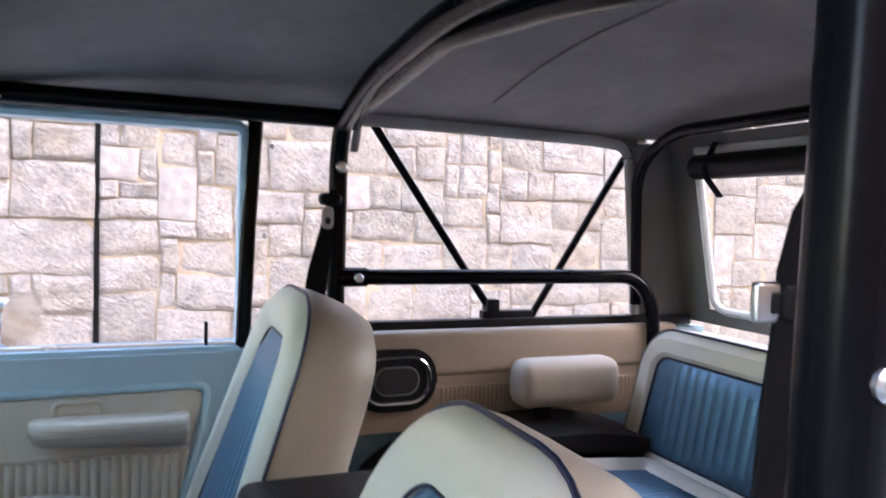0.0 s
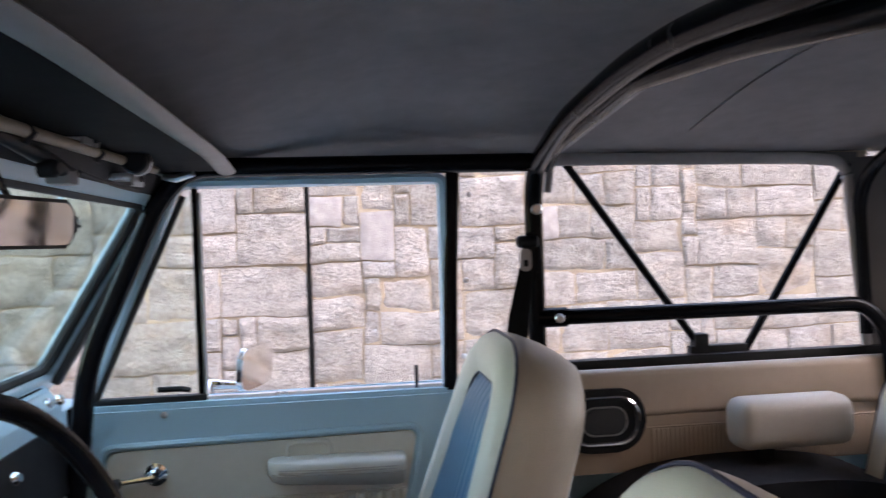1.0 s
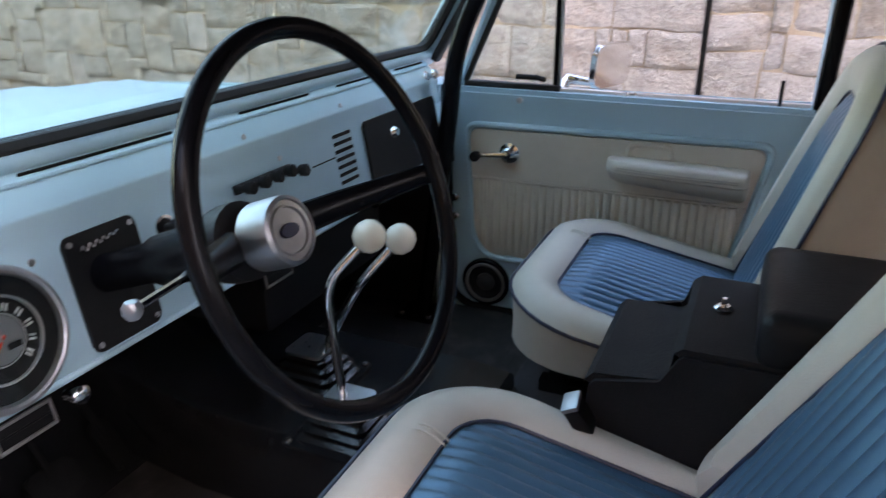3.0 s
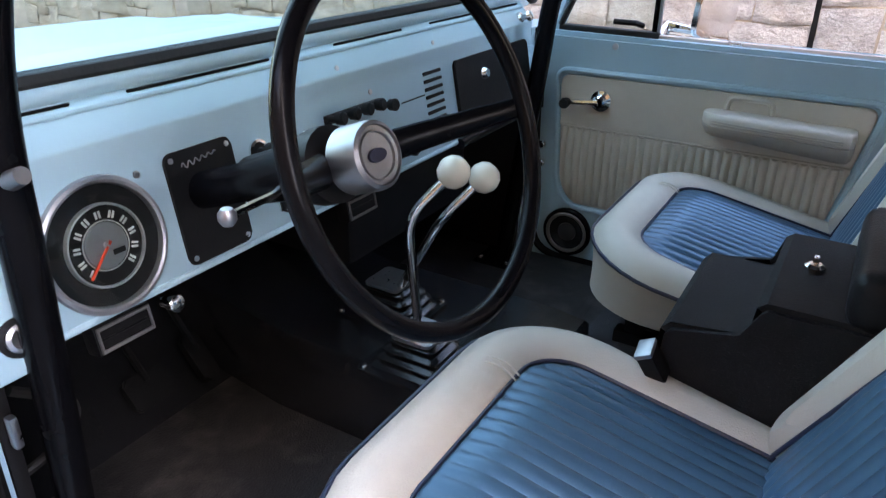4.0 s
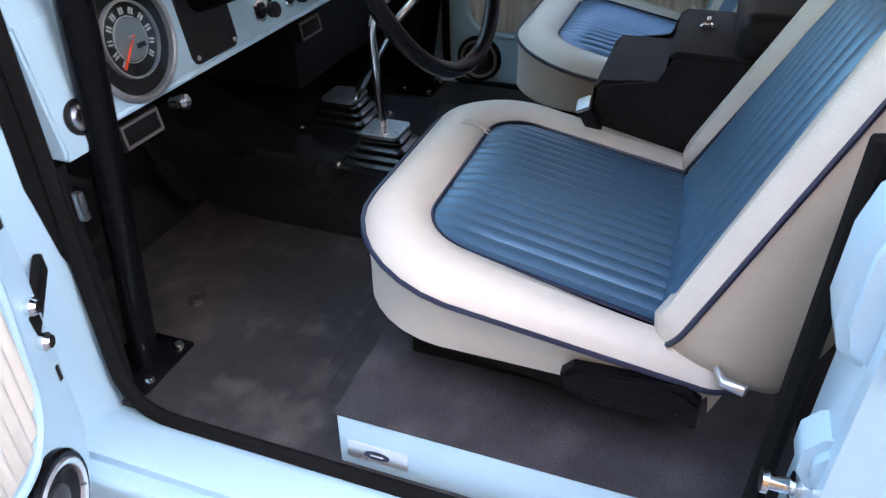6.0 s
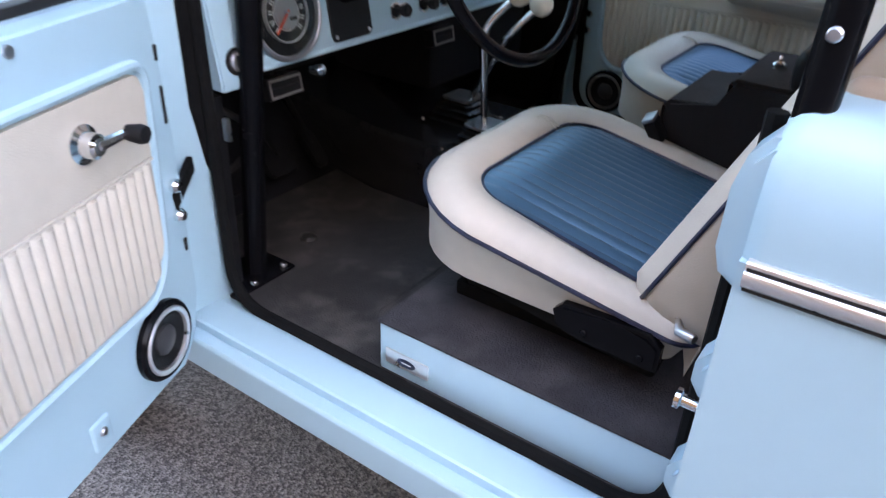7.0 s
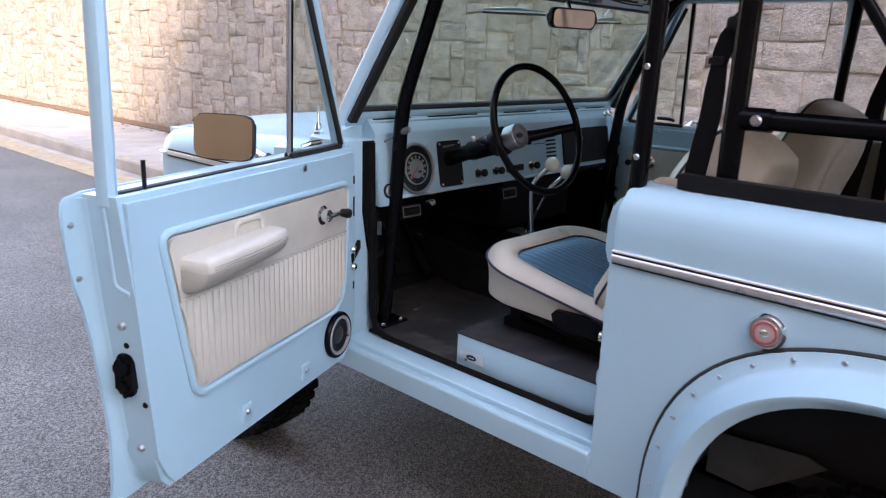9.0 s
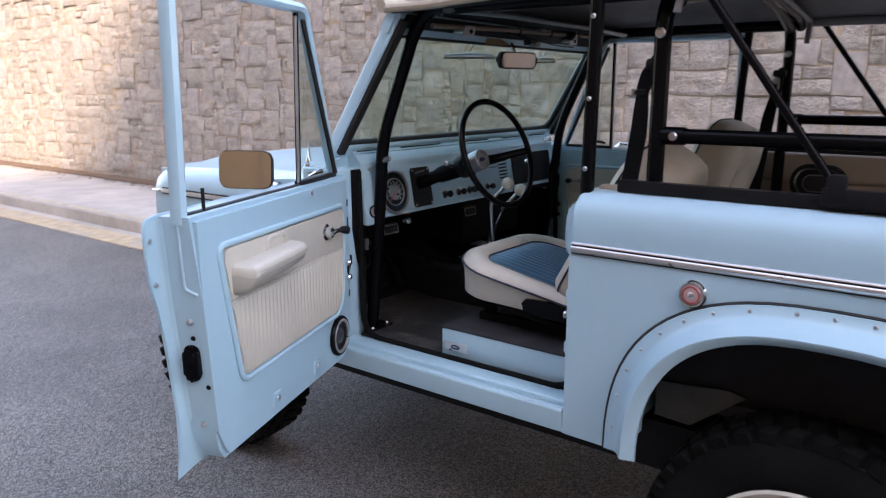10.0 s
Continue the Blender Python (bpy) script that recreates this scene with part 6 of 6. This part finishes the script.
part("pleated_insert", insert(shrink(plan, 0.077), 0.126, cm, 34), BLUEV, cu, "pleated blue vinyl insert")
bm_ = Matrix.Translation((0, 0.02, 0.20)) @ Matrix.Rotation(radians(180), 4, "Z") @ Matrix.Rotation(radians(90 - 10), 4, "X")
bplan = (1.24, 1.20, 0.40, 0.05, 0.12)
bk = part("backrest", pad(bplan, [(0.05, -0.12), (0.0, -0.09), (0.0, -0.01), (0.008, 0.012), (0.03, 0.032), (0.066, 0.03), (0.082, 0.016)], bm_, 0.0), CREAM, rear, "cream vinyl backrest")
part("back_panel", insert(shrink(bplan, 0.048), 0.12, bm_ @ Matrix.Diagonal((1, 1, -1, 1)), 2, 0.01, 0.001), CREAM, bk)
part("piping", piping(shrink(bplan, 0.006), 0.012, bm_), NAVY, bk)
part("pleated_insert", insert(shrink(bplan, 0.079), 0.016, bm_, 32), BLUEV, bk, "pleated blue vinyl insert")
part("insert_piping", piping(shrink(bplan, 0.079), 0.019, bm_, 0.004), NAVY, bk)
part("seat_stand", box((-0.42, 0.02, 0.0), (0.42, 0.46, 0.11), 0.01), LINER, rear, "black seat stand")

# ---- centre console ----
cons = thing("centre_console", "black stepped centre console with padded lid and lock", "console", Matrix.Translation((0.008, 0.2, 0.70)))
part("console_body", prism([(0.16, 0.14), (0.157, 0.372), (0.145, 0.386), (0.055, 0.388), (0.046, 0.394), (0.041, 0.440), (0.030, 0.449), (-0.30, 0.450), (-0.30, 0.10), (0.22, 0.12)], -0.14, 0.14, "x", 0.008), LINER, cons, "black textured console body")
part("padded_lid", box((-0.142, -0.32, 0.440), (0.142, -0.055, 0.520), 0.03, 4), BLACKM, cons, "black padded lid")
part("console_lock", lathe([(0.014, 0), (0.014, 0.006), (0.009, 0.010), (0.004, 0.010), (0, 0.008)], pose(0.008, -0.010, 0.449), 16), CHROME, cons, "chrome lock")
part("lock_key", box((0.004, -0.014, 0.455), (0.012, -0.006, 0.471), 0.002), CHROME, cons)
# belt buckles beside the console
b_ = thing("belt_buckle", "seat belt buckle with a bright metal face on a black stalk", "seat belt", Matrix.Translation((-0.150, 0.345, 0.86)))
mb = Matrix.Translation((0, 0, 0.155)) @ Matrix.Rotation(radians(-28), 4, "X") @ Matrix.Rotation(radians(-12), 4, "Y")
part("buckle_body", box((-0.018, -0.012, -0.01), (0.018, 0.012, 0.045), 0.005, m=mb), BLACKM, b_)
part("buckle_face", box((-0.019, -0.013, 0.040), (0.019, 0.013, 0.048), 0.003, m=mb), BEZEL, b_, "bright metal face")
part("stalk", tube([(0, 0, 0), (0, 0, 0.15)], 0.009, 8), BELT, b_)
# bright plate ahead of the rear wheel
part("splash_plate", prism([(-0.205, 0.800), (-0.404, 0.820), (-0.448, 0.808), (-0.306, 0.692), (-0.205, 0.698)], -0.752, -0.748, "x", 0.001), mat("dull_dark_metal", (0.055, 0.05, 0.045), 0.55, metal=0.3, vary=0.3, bump=0.3, bscale=60), car, "dull dark metal plate ahead of the rear tyre")


# ---- stones of the wall ----
def stone_layout(y0, y1, z0, z1, unit, rnd, fixed=()):
    """Random ashlar: rectangles of whole units that fill the face."""
    ny, nz = int((y1 - y0) / unit), int((z1 - z0) / unit)
    used = np.zeros((ny, nz), bool)
    for i, k, w, h in fixed:
        used[i : i + w, k : k + h] = True
    sizes = [(4, 2), (3, 2), (5, 3), (2, 2), (3, 3), (2, 3), (2, 4), (4, 3), (5, 2), (3, 4), (4, 4), (1, 2), (2, 1), (3, 1), (1, 1)]
    weights = [5, 7, 4, 4, 7, 2.0, 0.5, 8, 2.5, 2.0, 4, 0.4, 1.0, 0.8, 0.3]
    out = [(y0 + i * unit, z0 + k * unit, w * unit, h * unit) for i, k, w, h in fixed]
    for k in range(nz):
        for i in range(ny):
            if used[i, k]:
                continue
            for w, h in rnd.choices(sizes, weights, k=10) + [(2, 2), (2, 3), (2, 1), (1, 2), (1, 1)]:
                if i + w <= ny and k + h <= nz and not used[i : i + w, k : k + h].any():
                    used[i : i + w, k : k + h] = True
                    out.append((y0 + i * unit, z0 + k * unit, w * unit, h * unit))
                    break
    return out


def warped(y, z):
    """Hand-set courses: the joints wander a little, but stay straight at the expansion joint."""
    k = min(1.0, abs(y - JOINT) / 0.25)
    dy = 0.022 * noise.noise((y * 2.6, z * 2.6, 3.0)) + 0.010 * noise.noise((y * 7, z * 7, 5.0))
    dz = 0.024 * noise.noise((y * 2.2, z * 2.6, 9.0)) + 0.010 * noise.noise((y * 6, z * 7, 1.0))
    return y + dy * k, z + dz


def stone_mesh(bm, w, h, rnd, at=(0, 0, 0), flat=False, n=5):
    """A rough-faced block in the y-z plane, its face towards -x; a dressed one is flat."""
    oy, oz, lump = at[1], at[2], 0.12 if flat else 1.0
    lean, tip, own = rnd.uniform(-0.010, 0.010) * lump, rnd.uniform(-0.012, 0.012) * lump, rnd.uniform(0, 50)
    g, d = rnd.uniform(0.003, 0.008), 0.05
    rows = []
    for b in range(n + 1):
        row = []
        for a in range(n + 1):
            u, v = a / n, b / n
            edge = a in (0, n) or b in (0, n)
            y, z = warped(oy + g + (w - 2 * g) * u, oz + g + (h - 2 * g) * v)
            if edge:
                y += 0.006 * lump * noise.noise((y * 21, z * 21, own))
                z += 0.006 * lump * noise.noise((y * 21, z * 21, own + 7))
            rough = 0.017 * noise.noise((y * 6, z * 9, own)) + 0.010 * noise.noise((y * 15, z * 19, own + 3))
            x = (0.007 if edge else -0.007) * (0.5 if flat else 1) + rough * lump * (0.6 if edge else 1) + lean * (u - 0.5) + tip * (v - 0.5)
            row.append(bm.verts.new((at[0] + x, y, z)))
        rows.append(row)
    for r, s in zip(rows, rows[1:]):
        for a in range(n):
            bm.faces.new((r[a], s[a], s[a + 1], r[a + 1]))
    rim = rows[0] + [r[-1] for r in rows[1:]] + rows[-1][-2::-1] + [r[0] for r in rows[-2:0:-1]]
    back = [bm.verts.new((at[0] + d + 0.03, v.co.y, v.co.z)) for v in rim]
    for k in range(len(rim)):
        j = (k + 1) % len(rim)
        bm.faces.new((rim[k], rim[j], back[j], back[k]))


rnd = random.Random(7)
JOINT = 0.568
DRESSED_AT = ((106, 16, 2, 2), (103, 14, 2, 3), (93, 15, 2, 2))
layout = stone_layout(JOINT - 0.008 - 0.115 * 108, JOINT - 0.008, -0.05, 4.03, 0.115, rnd, DRESSED_AT) + stone_layout(JOINT + 0.008, JOINT + 0.008 + 0.115 * 28, -0.05, 4.03, 0.115, rnd) + stone_layout(JOINT + 0.008 + 0.115 * 28, 58, -0.05, 4.03, 0.098, rnd)
smooth_ones = set(layout[: len(DRESSED_AT)])
part("expansion_joint", box((WX - 0.004, JOINT - 0.016, 0.0), (WX + 0.014, JOINT + 0.016, 4.03), 0.002), TYREM, wall, "black filled expansion joint")
near = sorted((s for s in layout if -2.6 < s[0] < 9 and 0.4 < s[1] < 3.6), key=lambda s: abs(s[0] - 0.8) + 0.8 * abs(s[1] - 1.6))[:300]
chosen = set(near)
for s in near:
    flat = s in smooth_ones
    bm = bmesh.new()
    stone_mesh(bm, s[2], s[3], rnd, (WX + rnd.uniform(-0.012, 0.008), s[0], s[1]), flat, 8)
    part("stone", bm, DRESSED if flat else STONE, wall, "", 32)
for nm, lab, smooth in (("stonework", "rough grey ashlar stones", False), ("dressed_stonework", "pale smooth dressed stones", True)):
    bm = bmesh.new()
    for s in layout:
        flat = s[3] > s[2] * 1.3 and int(s[0] * 91 + s[1] * 57) % 4 == 0
        if s not in chosen and flat == smooth:
            stone_mesh(bm, s[2], s[3], rnd, (WX + (rnd.uniform(-0.026, 0.010) if s[0] > 3.5 else rnd.uniform(-0.012, 0.008)), s[0], s[1]), flat)
    tagged(part(nm, bm, DRESSED if smooth else STONE, wall, lab, 32), kind="stuff")
